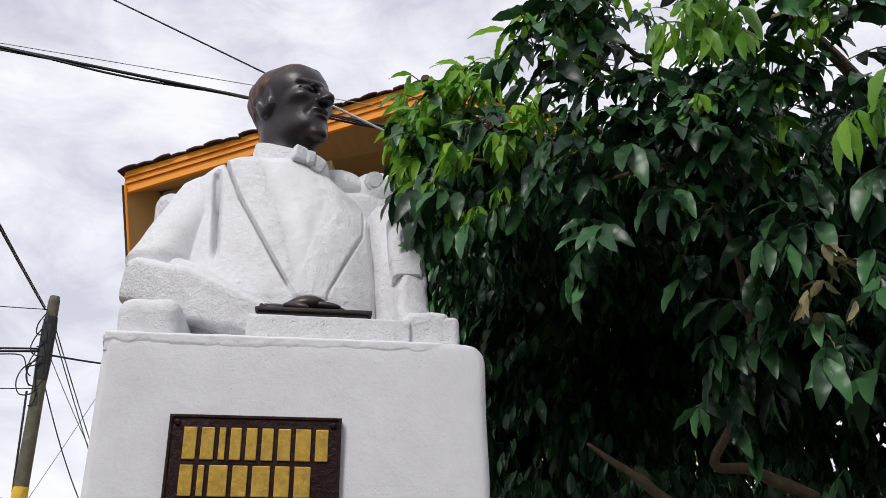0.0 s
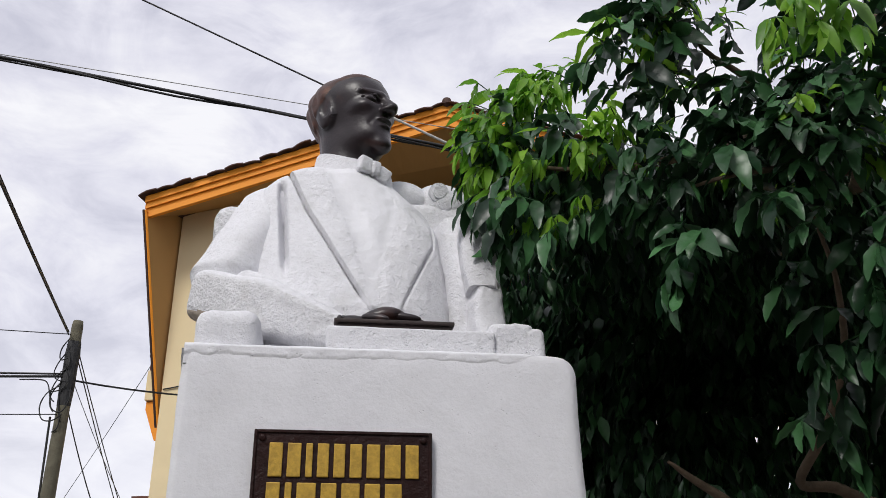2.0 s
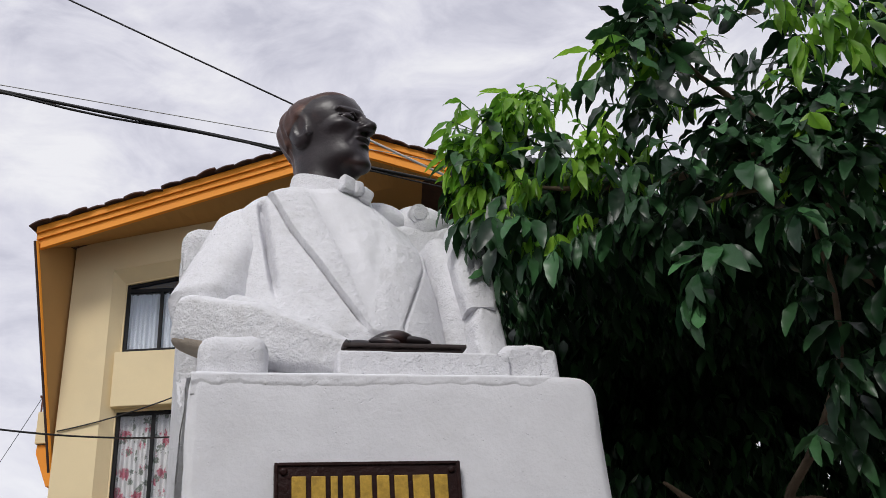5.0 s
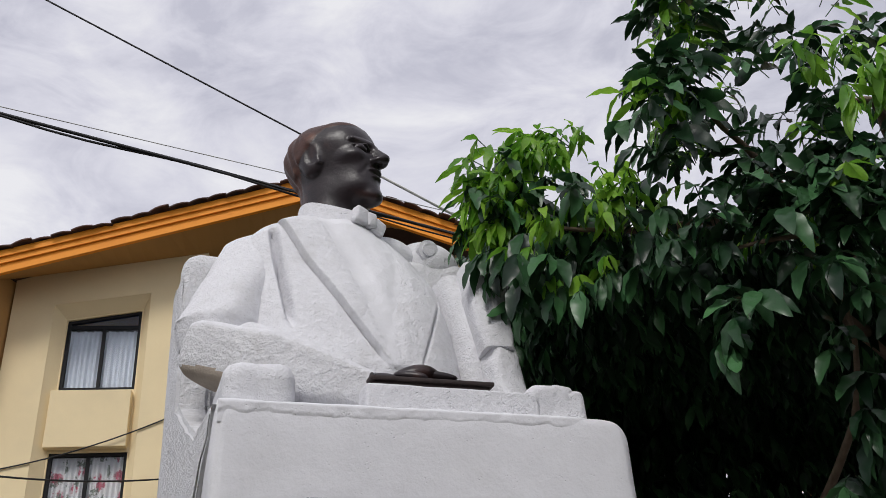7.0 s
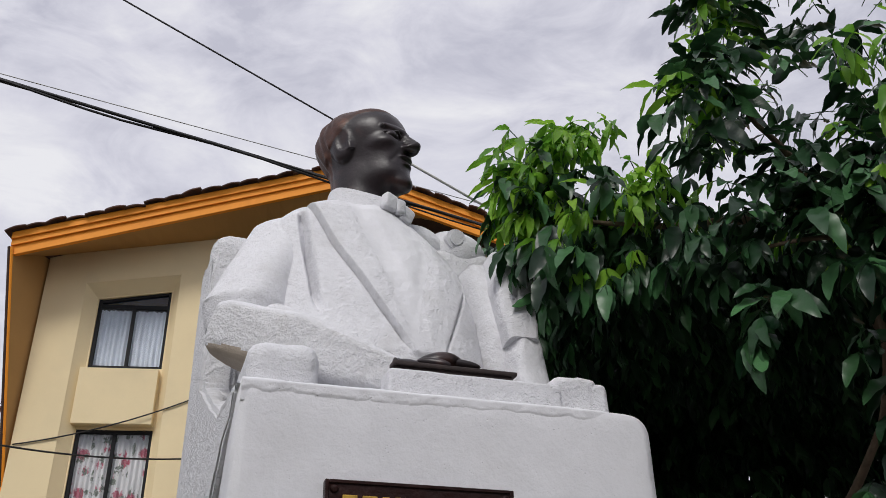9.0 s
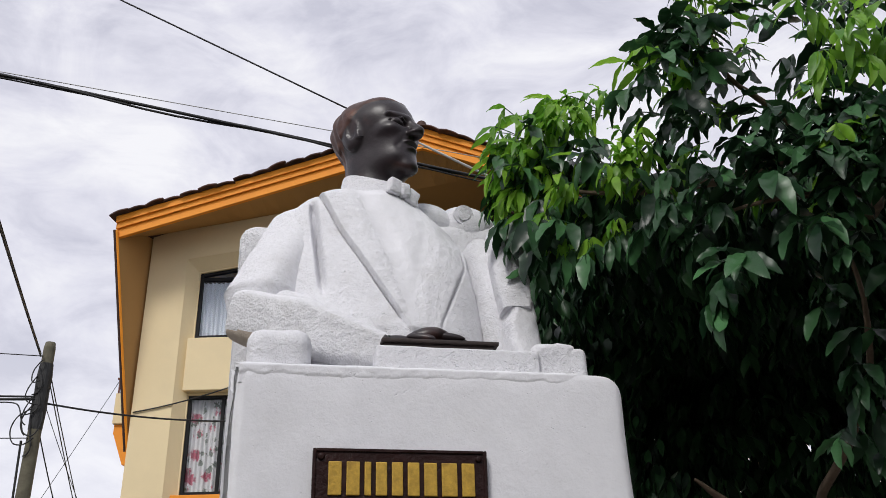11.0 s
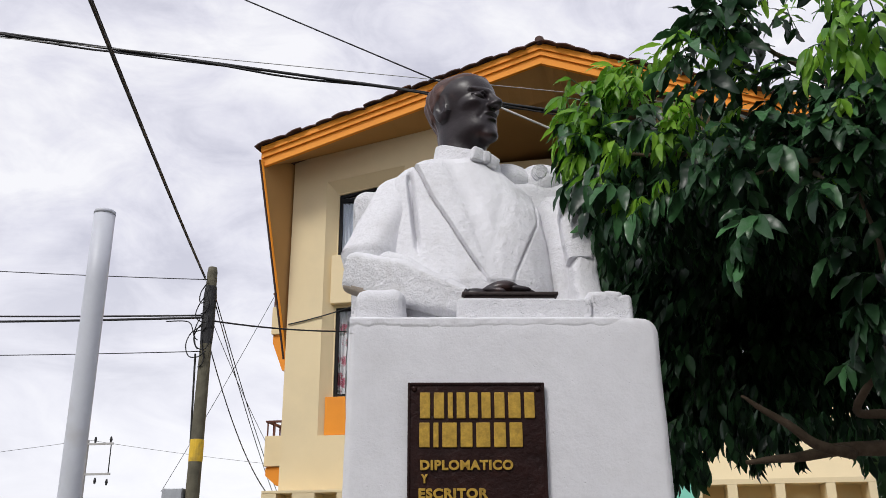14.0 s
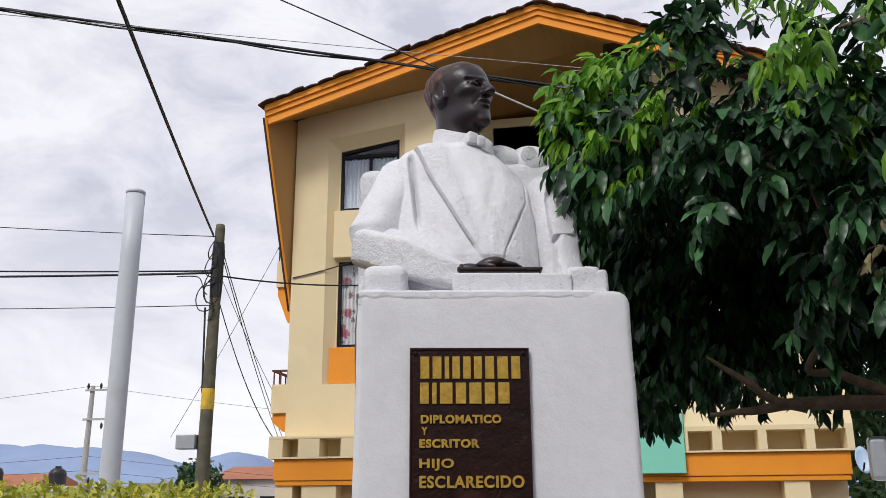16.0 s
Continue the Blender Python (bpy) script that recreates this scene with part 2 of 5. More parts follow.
CONCRETE = mat("weathered concrete", (0.40, 0.39, 0.37), 0.9, 0.15, 4, 50, 0.4, 0.006)
GROUND = mat("paved ground", (0.10, 0.095, 0.085), 0.9, 0.2, 0.8, 20, 0.4, 0.01, stain=(0.06, 0.055, 0.045), stain_amt=0.5)
BARK = mat("tree bark", (0.135, 0.095, 0.062), 0.9, 0.35, 14, 60, 0.9, 0.012, stain=(0.24, 0.17, 0.11), stain_amt=0.5, stain_scale=8)
LEAF = leaf_mat("green leaf", (0.007, 0.027, 0.011), (0.065, 0.180, 0.064), 0.36, 0.10, 0.36, 1.9)
YOUNG = leaf_mat("young leaf", (0.095, 0.27, 0.024), (0.30, 0.55, 0.055), 0.40, 0.5)
DRY = leaf_mat("dry leaf", (0.10, 0.095, 0.04), (0.30, 0.25, 0.13), 0.7, 0.15)
HEDGE = leaf_mat("hedge leaf", (0.24, 0.30, 0.03), (0.62, 0.56, 0.06), 0.5, 0.3)
FARLEAF = leaf_mat("distant foliage", (0.030, 0.075, 0.030), (0.07, 0.14, 0.05), 0.7, 0.15)
# the blue of distant haze is mixed into the mountains' base colour
HILL = mat("mountain forest with haze in colour", (0.25, 0.32, 0.47), 1.0, 0.10, 0.006, 0.05, 0.0, spec=0.0)
FARWALL = mat("distant plaster", (0.46, 0.42, 0.40), 0.9, 0.15, 0.5, 4, 0.0, rnd=0.3)
FARTILE = mat("distant roof", (0.38, 0.15, 0.08), 0.9, 0.2, 0.8, 6, 0.0)
TANK = mat("black water tank", (0.012, 0.012, 0.014), 0.5, 0.2, 4, 40, 0.1, 0.004)


# ---- mesh helpers ----
def mesh_of(bm, name):
    me = bpy.data.meshes.new(name)
    bm.normal_update()
    bm.to_mesh(me)
    bm.free()
    return me


def part(name, bm, material, parent=None, label="", smooth=False, m=None):
    me = mesh_of(bm, name)
    for x in (material if isinstance(material, (list, tuple)) else (material,)):
        me.materials.append(x)
    if smooth:
        me.polygons.foreach_set("use_smooth", [True] * len(me.polygons))
    ob = new(name, me)
    if m is not None:
        ob.matrix_basis = m
    ob.parent = parent
    if label:
        tagged(ob, label)
    return ob


def empty(name, label, category, m=None, group="", kind=""):
    ob = new(name)
    if m is not None:
        ob.matrix_basis = m
    return tagged(ob, label, category, group, kind)


def box(bm, x0, x1, y0, y1, z0, z1, bevel=0.0, seg=2):
    vs = [bm.verts.new((x, y, z)) for x in (x0, x1) for y in (y0, y1) for z in (z0, z1)]
    fs = [bm.faces.new([vs[i] for i in f]) for f in ((0, 1, 3, 2), (4, 6, 7, 5), (0, 4, 5, 1), (2, 3, 7, 6), (0, 2, 6, 4), (1, 5, 7, 3))]
    if bevel:
        es = list({e for f in fs for e in f.edges})
        bmesh.ops.bevel(bm, geom=es, offset=bevel, segments=seg, affect="EDGES", profile=0.6)
    return bm


def boxbm(*a, **k):
    return box(bmesh.new(), *a, **k)


def prism(bm, poly, axis, lo, hi):
    """Extrude a polygon given in the two other axes along an axis ('x', 'y' or 'z')."""
    def put(p, q, w):
        return {"x": (w, p, q), "y": (p, w, q), "z": (p, q, w)}[axis]
    a = [bm.verts.new(put(p, q, lo)) for p, q in poly]
    b = [bm.verts.new(put(p, q, hi)) for p, q in poly]
    n = len(poly)
    bm.faces.new(a)
    bm.faces.new(b[::-1])
    for i in range(n):
        bm.faces.new((a[i], b[i], b[(i + 1) % n], a[(i + 1) % n]))
    bmesh.ops.recalc_face_normals(bm, faces=bm.faces[:])
    return bm


def loft(bm, rings, cap=True, mat_index=0):
    vs = [[bm.verts.new(p) for p in r] for r in rings]
    n = len(rings[0])
    for a, b in zip(vs, vs[1:]):
        for i in range(n):
            bm.faces.new((a[i], a[(i + 1) % n], b[(i + 1) % n], b[i])).material_index = mat_index
    if cap:
        bm.faces.new(vs[0][::-1]).material_index = mat_index
        bm.faces.new(vs[-1]).material_index = mat_index
    return vs


def tube(bm, pts, radii, n=10, cap=True):
    """A tapered tube through points."""
    pts = [Vector(p) for p in pts]
    rings, up = [], Vector((0.13, 0.21, 0.97))
    for i, p in enumerate(pts):
        d = (pts[min(i + 1, len(pts) - 1)] - pts[max(i - 1, 0)]).normalized()
        s = d.cross(up)
        if s.length < 0.1:
            s = d.cross(Vector((1, 0, 0)))
        s.normalize()
        t = d.cross(s).normalized()
        r = radii[i] if isinstance(radii, (list, tuple)) else radii
        rings.append([p + r * (math.cos(2 * math.pi * k / n) * s + math.sin(2 * math.pi * k / n) * t) for k in range(n)])
    loft(bm, rings, cap)
    return bm


def sag(a, b, drop, n=16):
    a, b = Vector(a), Vector(b)
    return [a.lerp(b, i / n) - Vector((0, 0, drop * 4 * (i / n) * (1 - i / n))) for i in range(n + 1)]


def ring(ca, cb, h, ra, rb, n=48, p=2.5):
    out = []
    for k in range(n):
        t = 2 * math.pi * k / n
        c, s = math.cos(t), math.sin(t)
        out.append(Vector((ca + ra * math.copysign(abs(c) ** (2 / p), c), cb + rb * math.copysign(abs(s) ** (2 / p), s), h)))
    return out


def even_ring(ca, cb, h, ra, rb, n, p):
    """The same ring with evenly spaced points."""
    t = np.linspace(0, 2 * np.pi, 3000)
    c, s = np.cos(t), np.sin(t)
    x, y = ca + ra * np.sign(c) * np.abs(c) ** (2 / p), cb + rb * np.sign(s) * np.abs(s) ** (2 / p)
    l = np.concatenate([[0], np.cumsum(np.hypot(np.diff(x), np.diff(y)))])
    q = np.linspace(0, l[-1], n, endpoint=False)
    return [Vector((a, b, h)) for a, b in zip(np.interp(q, l, x), np.interp(q, l, y))]


def smooth(x, a, b):
    t = min(1, max(0, (x - a) / (b - a)))
    return t * t * (3 - 2 * t)


def lin(pts, x):
    """Piecewise linear through (x, value...) rows."""
    for p, q in zip(pts, pts[1:]):
        if x <= q[0]:
            f = max(0, (x - p[0]) / (q[0] - p[0]))
            return [u + f * (v - u) for u, v in zip(p[1:], q[1:])]
    return list(pts[-1][1:])


# ---- the ground ----
gb = bmesh.new()
bmesh.ops.create_grid(gb, x_segments=60, y_segments=60, size=2600)
ground = part("ground", gb, GROUND)
tagged(ground, "grey paved ground of the plaza and town", "ground", kind="structure")

# unseen plain wall behind the camera, added to block low sky light
south = part("wall_south", boxbm(-26, 26, -10.4, -10.0, 0, 7.6, bevel=0.02), CONCRETE)
tagged(south, "plain grey wall added behind the camera to cut low light", "wall", kind="structure")

# ---- the monument: local axes along its front, a to its right end, b to its back ----
MON = pose(-1.075, 2.75, 0, 0, 0, 11.5)

pedestal = empty("pedestal", "tall white painted stone pedestal with worn edges", "pedestal", MON)


def pedestal_body():
    bm = bmesh.new()
    heights = [2.59 * i / 43 for i in range(44)] + [2.59 + 0.075 * math.sin(k * math.pi / 20) for k in range(1, 11)]
    rings = []
    for h in heights:
        flare = 0.02 * (1 - h / 2.665)
        r = []
        a0, a1, b0, b1 = 0.0 - flare, 1.25 + flare * 2, 0.0 - flare * 0.4, 1.2
        rr = 0.022
        inset = 0.0
        if h > 2.59:
            inset = 0.065 * (1 - math.sqrt(max(0, 1 - ((h - 2.59) / 0.075) ** 2)))
        a1 -= inset
        a0 += inset * 0.14
        b0 += inset * 0.17
        pts = []
        for (x0, y0, x1, y1, n) in ((a0, b0, a1, b0, 40), (a1, b0, a1, b1, 30), (a1, b1, a0, b1, 12), (a0, b1, a0, b0, 30)):
            for k in range(n):
                f = k / n
                pts.append(Vector((x0 + (x1 - x0) * f, y0 + (y1 - y0) * f, h)))
        for p in pts:
            # rounded corners
            for cx, cy, sx, sy in ((a0, b0, 1, 1), (a1, b0, -1, 1), (a1, b1, -1, -1), (a0, b1, 1, -1)):
                dx, dy = (p.x - cx) * sx, (p.y - cy) * sy
                if dx < rr and dy < rr:
                    q = Vector((dx - rr, dy - rr))
                    if q.length > rr:
                        q = q.normalized() * rr
                        p.x, p.y = cx + (q.x + rr) * sx, cy + (q.y + rr) * sy
            w = noise.noise(p * 3.1) * 0.006 + noise.noise(p * 14) * 0.0022
            p.y -= w if p.y < 0.3 else 0
            p.x += w
        rings.append(pts)
    loft(bm, rings)
    return part("body", bm, WHITE, pedestal, smooth=True)


pedestal_body()

# worn, flaking strip along the top front edge
def worn_lip():
    rows = []
    for i in range(421):
        a = 0.006 + 1.150 * i / 420
        edge = 2.632 + 0.014 * noise.noise((a * 4, 3, 0)) + 0.008 * noise.noise((a * 19, 1, 0))
        col = []
        for k in range(13):
            z = 2.600 + 0.062 * k / 12
            q = Vector((a * 26, 2.0, z * 40))
            flake = 0.5 * noise.noise(q) + 0.3 * noise.noise(q * 2.7) + 0.2 * noise.noise(q * 6)
            y = 0.003 - smooth(z + 0.006 * flake, edge - 0.004, edge + 0.008) * (0.0038 + 0.0030 * flake) * (1 - 2.2 * smooth(a, 1.02, 1.15))
            col.append(Vector((a, y, z)))
        up = 2.668 + 0.003 * noise.noise((a * 9, 0, 0)) - 0.006 * smooth(a, 1.05, 1.15)
        rows.append(col + [Vector((a, 0.005, up)), Vector((a, 0.10, up)), Vector((a, 0.10, 2.600))])
    bm = bmesh.new()
    loft(bm, rows)
    return part("worn_lip", bm, WHITE, pedestal, smooth=True)


worn_lip()

# plaque
plaque = part("plaque", boxbm(0.241, 0.772, -0.024, 0.01, 1.56, 2.397, bevel=0.004), PLATE, pedestal, "dark brown metal plaque with raised gold lettering")
rim = bmesh.new()
for x0, x1, z0, z1 in ((0.241, 0.251, 1.56, 2.397), (0.762, 0.772, 1.56, 2.397), (0.251, 0.762, 2.387, 2.397), (0.251, 0.762, 1.56, 1.57)):
    box(rim, x0, x1, -0.029, -0.022, z0, z1, bevel=0.002, seg=1)
part("plaque_rim", rim, PLATE, plaque)
for x in (0.266, 0.747):
    for z in (2.372, 1.585):
        bb = bmesh.new()
        bmesh.ops.create_uvsphere(bb, u_segments=12, v_segments=8, radius=0.011, matrix=pose(x, -0.026, z) @ Matrix.Diagonal((1, 0.6, 1, 1)))
        part("bolt", bb, PLATE, plaque, smooth=True)


def text_mesh(body, size, width, x, z, name):
    cu = bpy.data.curves.new(name, "FONT")
    cu.body, cu.size, cu.extrude, cu.bevel_depth, cu.offset = body, size, 0.004, 0.0006, 0.0012
    cu.space_character = 1.12
    tmp = bpy.data.objects.new("tmp", cu)
    scene.collection.objects.link(tmp)
    me = bpy.data.meshes.new_from_object(tmp.evaluated_get(bpy.context.evaluated_depsgraph_get()))
    bpy.data.objects.remove(tmp)
    xs = [v.co.x for v in me.vertices]
    ys = [v.co.y for v in me.vertices]
    s = width / (max(xs) - min(xs))
    hgt = size / (max(ys) - min(ys))
    x0, y0 = min(xs), min(ys)
    for v in me.vertices:
        v.co = Vector((x + (v.co.x - x0) * s, -0.027 - v.co.z, z + (v.co.y - y0) * hgt))
    me.materials.append(GOLD)
    ob = new(name, me)
    ob.parent = plaque
    return tagged(ob, "raised gold painted lettering")


# the two lines of a name, as plain upright bars
for x, z0, h, ws in ((0.288, 2.258, 0.100, (0.040, 0.040, 0.020, 0.034, 0.034, 0.036, 0.040, 0.048, 0.040)),
                     (0.286, 2.148, 0.094, (0.040, 0.020, 0.056, 0.046, 0.054, 0.046, 0.050))):
    for w in ws:
        part("bar", boxbm(x, x + w, -0.030, -0.020, z0, z0 + h, bevel=0.003), GOLD, plaque)
        x += w + 0.014
text_mesh("DIPLOMATICO", 0.038, 0.352, 0.290, 2.063, "lettering")
text_mesh("Y", 0.034, 0.028, 0.292, 2.015, "lettering")
text_mesh("ESCRITOR", 0.038, 0.262, 0.284, 1.959, "lettering")
text_mesh("HIJO", 0.051, 0.150, 0.284, 1.863, "lettering")
text_mesh("ESCLARECIDO", 0.052, 0.452, 0.284, 1.790, "lettering")
text_mesh("DEL MUNICIPIO", 0.048, 0.415, 0.284, 1.700, "lettering")


# ---- the bust: one mesh ----
statue_bm = bmesh.new()


def rough_up(vs, amp=0.004, freq=9.0):
    for v in vs:
        v.co += Vector((noise.noise(v.co * freq), noise.noise(v.co * freq + Vector((7, 0, 0))), noise.noise(v.co * freq + Vector((0, 9, 0))))) * amp


def torso():
    prof = ((2.64, 0.53, 0.45, 0.74, 0.45), (2.93, 0.52, 0.43, 0.75, 0.43), (3.18, 0.515, 0.435, 0.79, 0.385), (3.34, 0.505, 0.425, 0.81, 0.335),
            (3.48, 0.465, 0.375, 0.81, 0.275), (3.56, 0.44, 0.315, 0.80, 0.235), (3.61, 0.44, 0.265, 0.79, 0.205), (3.645, 0.455, 0.21, 0.78, 0.17), (3.67, 0.48, 0.12, 0.77, 0.10))
    L1 = ((2.88, 0.612), (3.14, 0.475), (3.40, 0.345), (3.66, 0.245))
    L2 = ((2.90, 0.615), (3.20, 0.545), (3.45, 0.47), (3.68, 0.40))
    R1 = ((2.90, 0.618), (3.05, 0.635), (3.18, 0.665), (3.32, 0.705), (3.42, 0.715), (3.55, 0.69), (3.66, 0.64))
    R2 = ((2.90, 0.70), (2.97, 0.715), (3.27, 0.84), (3.48, 0.845), (3.64, 0.80))
    rings, n = [], 440
    for i in range(321):
        h = 2.64 + (3.67 - 2.64) * i / 320
        ca, ra, cb, rb = lin(prof, h)
        pts = even_ring(ca, cb, h, ra, rb, n, 2.7)
        for p in pts:
            if p.y < cb:
                a = p.x
                l1, l2, r1, r2 = lin(L1, h)[0], lin(L2, h)[0], lin(R1, h)[0], lin(R2, h)[0]
                lap = smooth(a, l1 - 0.007, l1 + 0.007) * (1 - smooth(a, l2 - 0.06, l2 + 0.06))
                lap += 0.40 * smooth(a, r1 - 0.045, r1 + 0.03) * (1 - smooth(a, r2 - 0.004, r2 + 0.005))
                lap *= smooth(h, 2.88, 2.93)
                shirt = smooth(a, l2, l2 + 0.09) * (1 - smooth(a, r1 - 0.10, r1 - 0.01))
                fold = math.exp(-((a - (0.235 + 0.10 * (3.5 - h))) / 0.013) ** 2) * smooth(h, 3.05, 3.2) * (1 - smooth(h, 3.50, 3.6))
                fold2 = math.exp(-((a - (0.90 + 0.02 * math.sin(h * 9))) / 0.014) ** 2) * (1 - smooth(h, 3.35, 3.5))
                seam = (math.exp(-((a - l1 + 0.005) / 0.0055) ** 2) + 0.35 * math.exp(-((a - r2 - 0.005) / 0.006) ** 2)) * smooth(h, 2.92, 3.0)
                p.y -= 0.024 * lap + 0.016 * shirt - 0.075 * fold - 0.028 * fold2 - 0.026 * seam
            p += Vector((0, 1, 0)) * (noise.noise(p * 7) * 0.007 + noise.noise(p * 30) * 0.0022)
        rings.append(pts)
    first = len(statue_bm.faces)
    loft(statue_bm, rings, mat_index=0)
    # the shirt front is dressed smooth, the jacket is left rough
    for f in list(statue_bm.faces)[first:]:
        c = f.calc_center_median()
        if c.y < 0.75 and lin(L2, c.z)[0] - 0.01 < c.x < lin(R1, c.z)[0] - 0.02:
            f.material_index = 5


torso()


def block(a0, a1, b0, b1, h0, h1, bevel, material=0, cuts=10, amp=0.005, turn=None):
    bm = bmesh.new()
    box(bm, a0, a1, b0, b1, h0, h1)
    bmesh.ops.bevel(bm, geom=bm.edges[:], offset=bevel, segments=4, affect="EDGES", profile=0.5)
    bmesh.ops.subdivide_edges(bm, edges=[e for e in bm.edges if e.calc_length() > 0.06], cuts=cuts, use_grid_fill=True)
    bmesh.ops.triangulate(bm, faces=[f for f in bm.faces if len(f.verts) > 4])
    if turn is not None:
        bmesh.ops.transform(bm, matrix=turn, verts=bm.verts[:])
    rough_up(bm.verts, amp)
    append(bm, material)


def append(bm, material):
    base = {v: statue_bm.verts.new(v.co) for v in bm.verts}
    for f in bm.faces:
        g = statue_bm.faces.new([base[v] for v in f.verts])
        g.material_index = material if material >= 0 else f.material_index
    bm.free()


def sweep(stations, material=0, n=28, p=4.0, amp=0.004, bottom=None):
    """Loft of squarish sections: (centre, half width across, half height); sections stand across the line of centres."""
    bm = bmesh.new()
    rings = []
    cs = [Vector(s[0]) for s in stations]
    fine = []
    for (c0, w0, h0), (c1, w1, h1) in zip(stations, stations[1:]):
        for k in range(10):
            f = k / 10
            fine.append((Vector(c0).lerp(Vector(c1), f), w0 + (w1 - w0) * f, h0 + (h1 - h0) * f))
    fine.append((cs[-1], stations[-1][1], stations[-1][2]))
    for i, (c, w, h) in enumerate(fine):
        d = (fine[min(i + 1, len(fine) - 1)][0] - fine[max(i - 1, 0)][0]).normalized()
        s = d.cross(Vector((0, 0, 1))).normalized()
        t = s.cross(d).normalized()
        r = []
        for k in range(n):
            q = 2 * math.pi * k / n
            x, y = math.cos(q), math.sin(q)
            r.append(c + s * w * math.copysign(abs(x) ** (2 / p), x) + t * h * math.copysign(abs(y) ** (2 / p), y))
        rings.append(r)
    loft(bm, rings)
    rough_up(bm.verts, amp)
    bmesh.ops.recalc_face_normals(bm, faces=bm.faces[:])
    bm.normal_update()
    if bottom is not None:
        # downward faces near the elbow end take the bottom material
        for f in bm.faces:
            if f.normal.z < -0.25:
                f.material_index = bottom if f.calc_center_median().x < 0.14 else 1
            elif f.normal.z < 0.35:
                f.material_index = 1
    append(bm, -1 if bottom is not None else material)


# upper arm, forearm with rough cuff side and tan elbow underside, armrest, chair
sweep((((0.235, 0.80, 3.575), 0.085, 0.045), ((0.195, 0.755, 3.50), 0.125, 0.120), ((0.135, 0.675, 3.27), 0.150, 0.150), ((0.070, 0.605, 3.08), 0.155, 0.160), ((0.045, 0.585, 3.01), 0.120, 0.110)), n=64, p=3.0)
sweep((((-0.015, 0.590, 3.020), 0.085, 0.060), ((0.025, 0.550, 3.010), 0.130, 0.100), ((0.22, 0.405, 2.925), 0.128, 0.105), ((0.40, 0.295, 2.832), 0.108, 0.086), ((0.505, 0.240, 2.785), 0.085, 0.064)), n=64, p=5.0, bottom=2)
# sleeve fold over the bent elbow
sweep((((0.09, 0.47, 3.055), 0.020, 0.022), ((0.14, 0.44, 3.065), 0.040, 0.034), ((0.23, 0.41, 3.025), 0.045, 0.034), ((0.34, 0.36, 2.950), 0.030, 0.024)), n=28, p=2.4)
block(0.018, 0.228, 0.040, 0.92, 2.60, 2.806, 0.050, 0, 10, 0.008)
block(-0.068, 1.10, 0.88, 1.22, 2.0, 3.60, 0.06, 1, 12, 0.008)


def chair_side():
    bm = bmesh.new()
    prism(bm, ((0.03, 2.655), (0.42, 2.25), (0.80, 1.70), (1.20, 1.30), (1.22, 3.55), (0.90, 3.55), (0.84, 2.93), (0.36, 2.68), (0.06, 2.662)), "x", -0.085, 0.06)
    bmesh.ops.bevel(bm, geom=bm.edges[:], offset=0.02, segments=2, affect="EDGES")
    bmesh.ops.triangulate(bm, faces=bm.faces[:])
    bmesh.ops.subdivide_edges(bm, edges=[e for e in bm.edges if e.calc_length() > 0.08], cuts=6)
    for v in bm.verts:
        if v.co.x < 0:
            v.co.x = v.co.x / 0.085 * (0.005 + 0.078 * min(1.0, max(0.0, v.co.y) / 1.2))
    rough_up(bm.verts, 0.008, 14)
    append(bm, 1)


chair_side()
# slab under the book, and the scrolled foot beside it
block(0.44, 1.00, 0.085, 0.42, 2.655, 2.772, 0.010, 0, 8, 0.004)
for a0, a1, h in ((0.985, 1.085, 2.806), (1.045, 1.140, 2.810), (1.095, 1.176, 2.796)):
    block(a0, a1, 0.10, 0.50, 2.655, h, 0.022, 0, 6, 0.012)
# carved scroll that rises behind the far arm
sweep((((1.045, 0.40, 2.70), 0.09, 0.09), ((1.03, 0.44, 2.86), 0.068, 0.095), ((1.025, 0.47, 3.00), 0.060, 0.095), ((1.018, 0.49, 3.12), 0.054, 0.085)), p=5, n=32)
sweep((((1.02, 0.47, 3.03), 0.0605, 0.096), ((1.02, 0.49, 3.10), 0.070, 0.108), ((1.025, 0.56, 3.30), 0.085, 0.13), ((1.01, 0.63, 3.42), 0.070, 0.11)), p=5.5, n=32)
sweep((((0.955, 0.52, 2.66), 0.05, 0.10), ((0.945, 0.58, 3.10), 0.06, 0.12), ((0.92, 0.68, 3.40), 0.06, 0.11)), p=3.0, n=28)


def ball(c, r, material=0, seg=28, turn=None, amp=0.004):
    bm = bmesh.new()
    m = Matrix.Translation(c) @ (turn or Matrix.Identity(4)) @ Matrix.Diagonal((*r, 1))
    bmesh.ops.create_uvsphere(bm, u_segments=seg, v_segments=seg // 2 + 2, radius=1.0, matrix=m)
    rough_up(bm.verts, amp)
    append(bm, material)


# the rolled mass behind the far shoulder with its round boss
def shoulder_mass():
    block(0.66, 1.09, 0.76, 1.02, 3.25, 3.60, 0.05, 0, 10, 0.004)
    for c, q, tilt in (((0.760, 0.885, 3.635), (0.135, 0.130, 0.092), 20), ((0.93, 0.885, 3.610), (0.145, 0.135, 0.122), 14)):
        ball(c, q, 0, 40, pose(0, 0, 0, 0, tilt, 0), 0.004)


shoulder_mass()


def boss():
    bm = bmesh.new()
    m = pose(0.900, 0.752, 3.640, 100, 0, 4)
    for r0, r1, z in ((0.046, 0.044, 0.008), (0.036, 0.028, 0.016)):
        bmesh.ops.create_cone(bm, cap_ends=True, segments=28, radius1=r0, radius2=r1, depth=0.05, matrix=m @ pose(0, 0, z - 0.030))
    append(bm, 0)


boss()


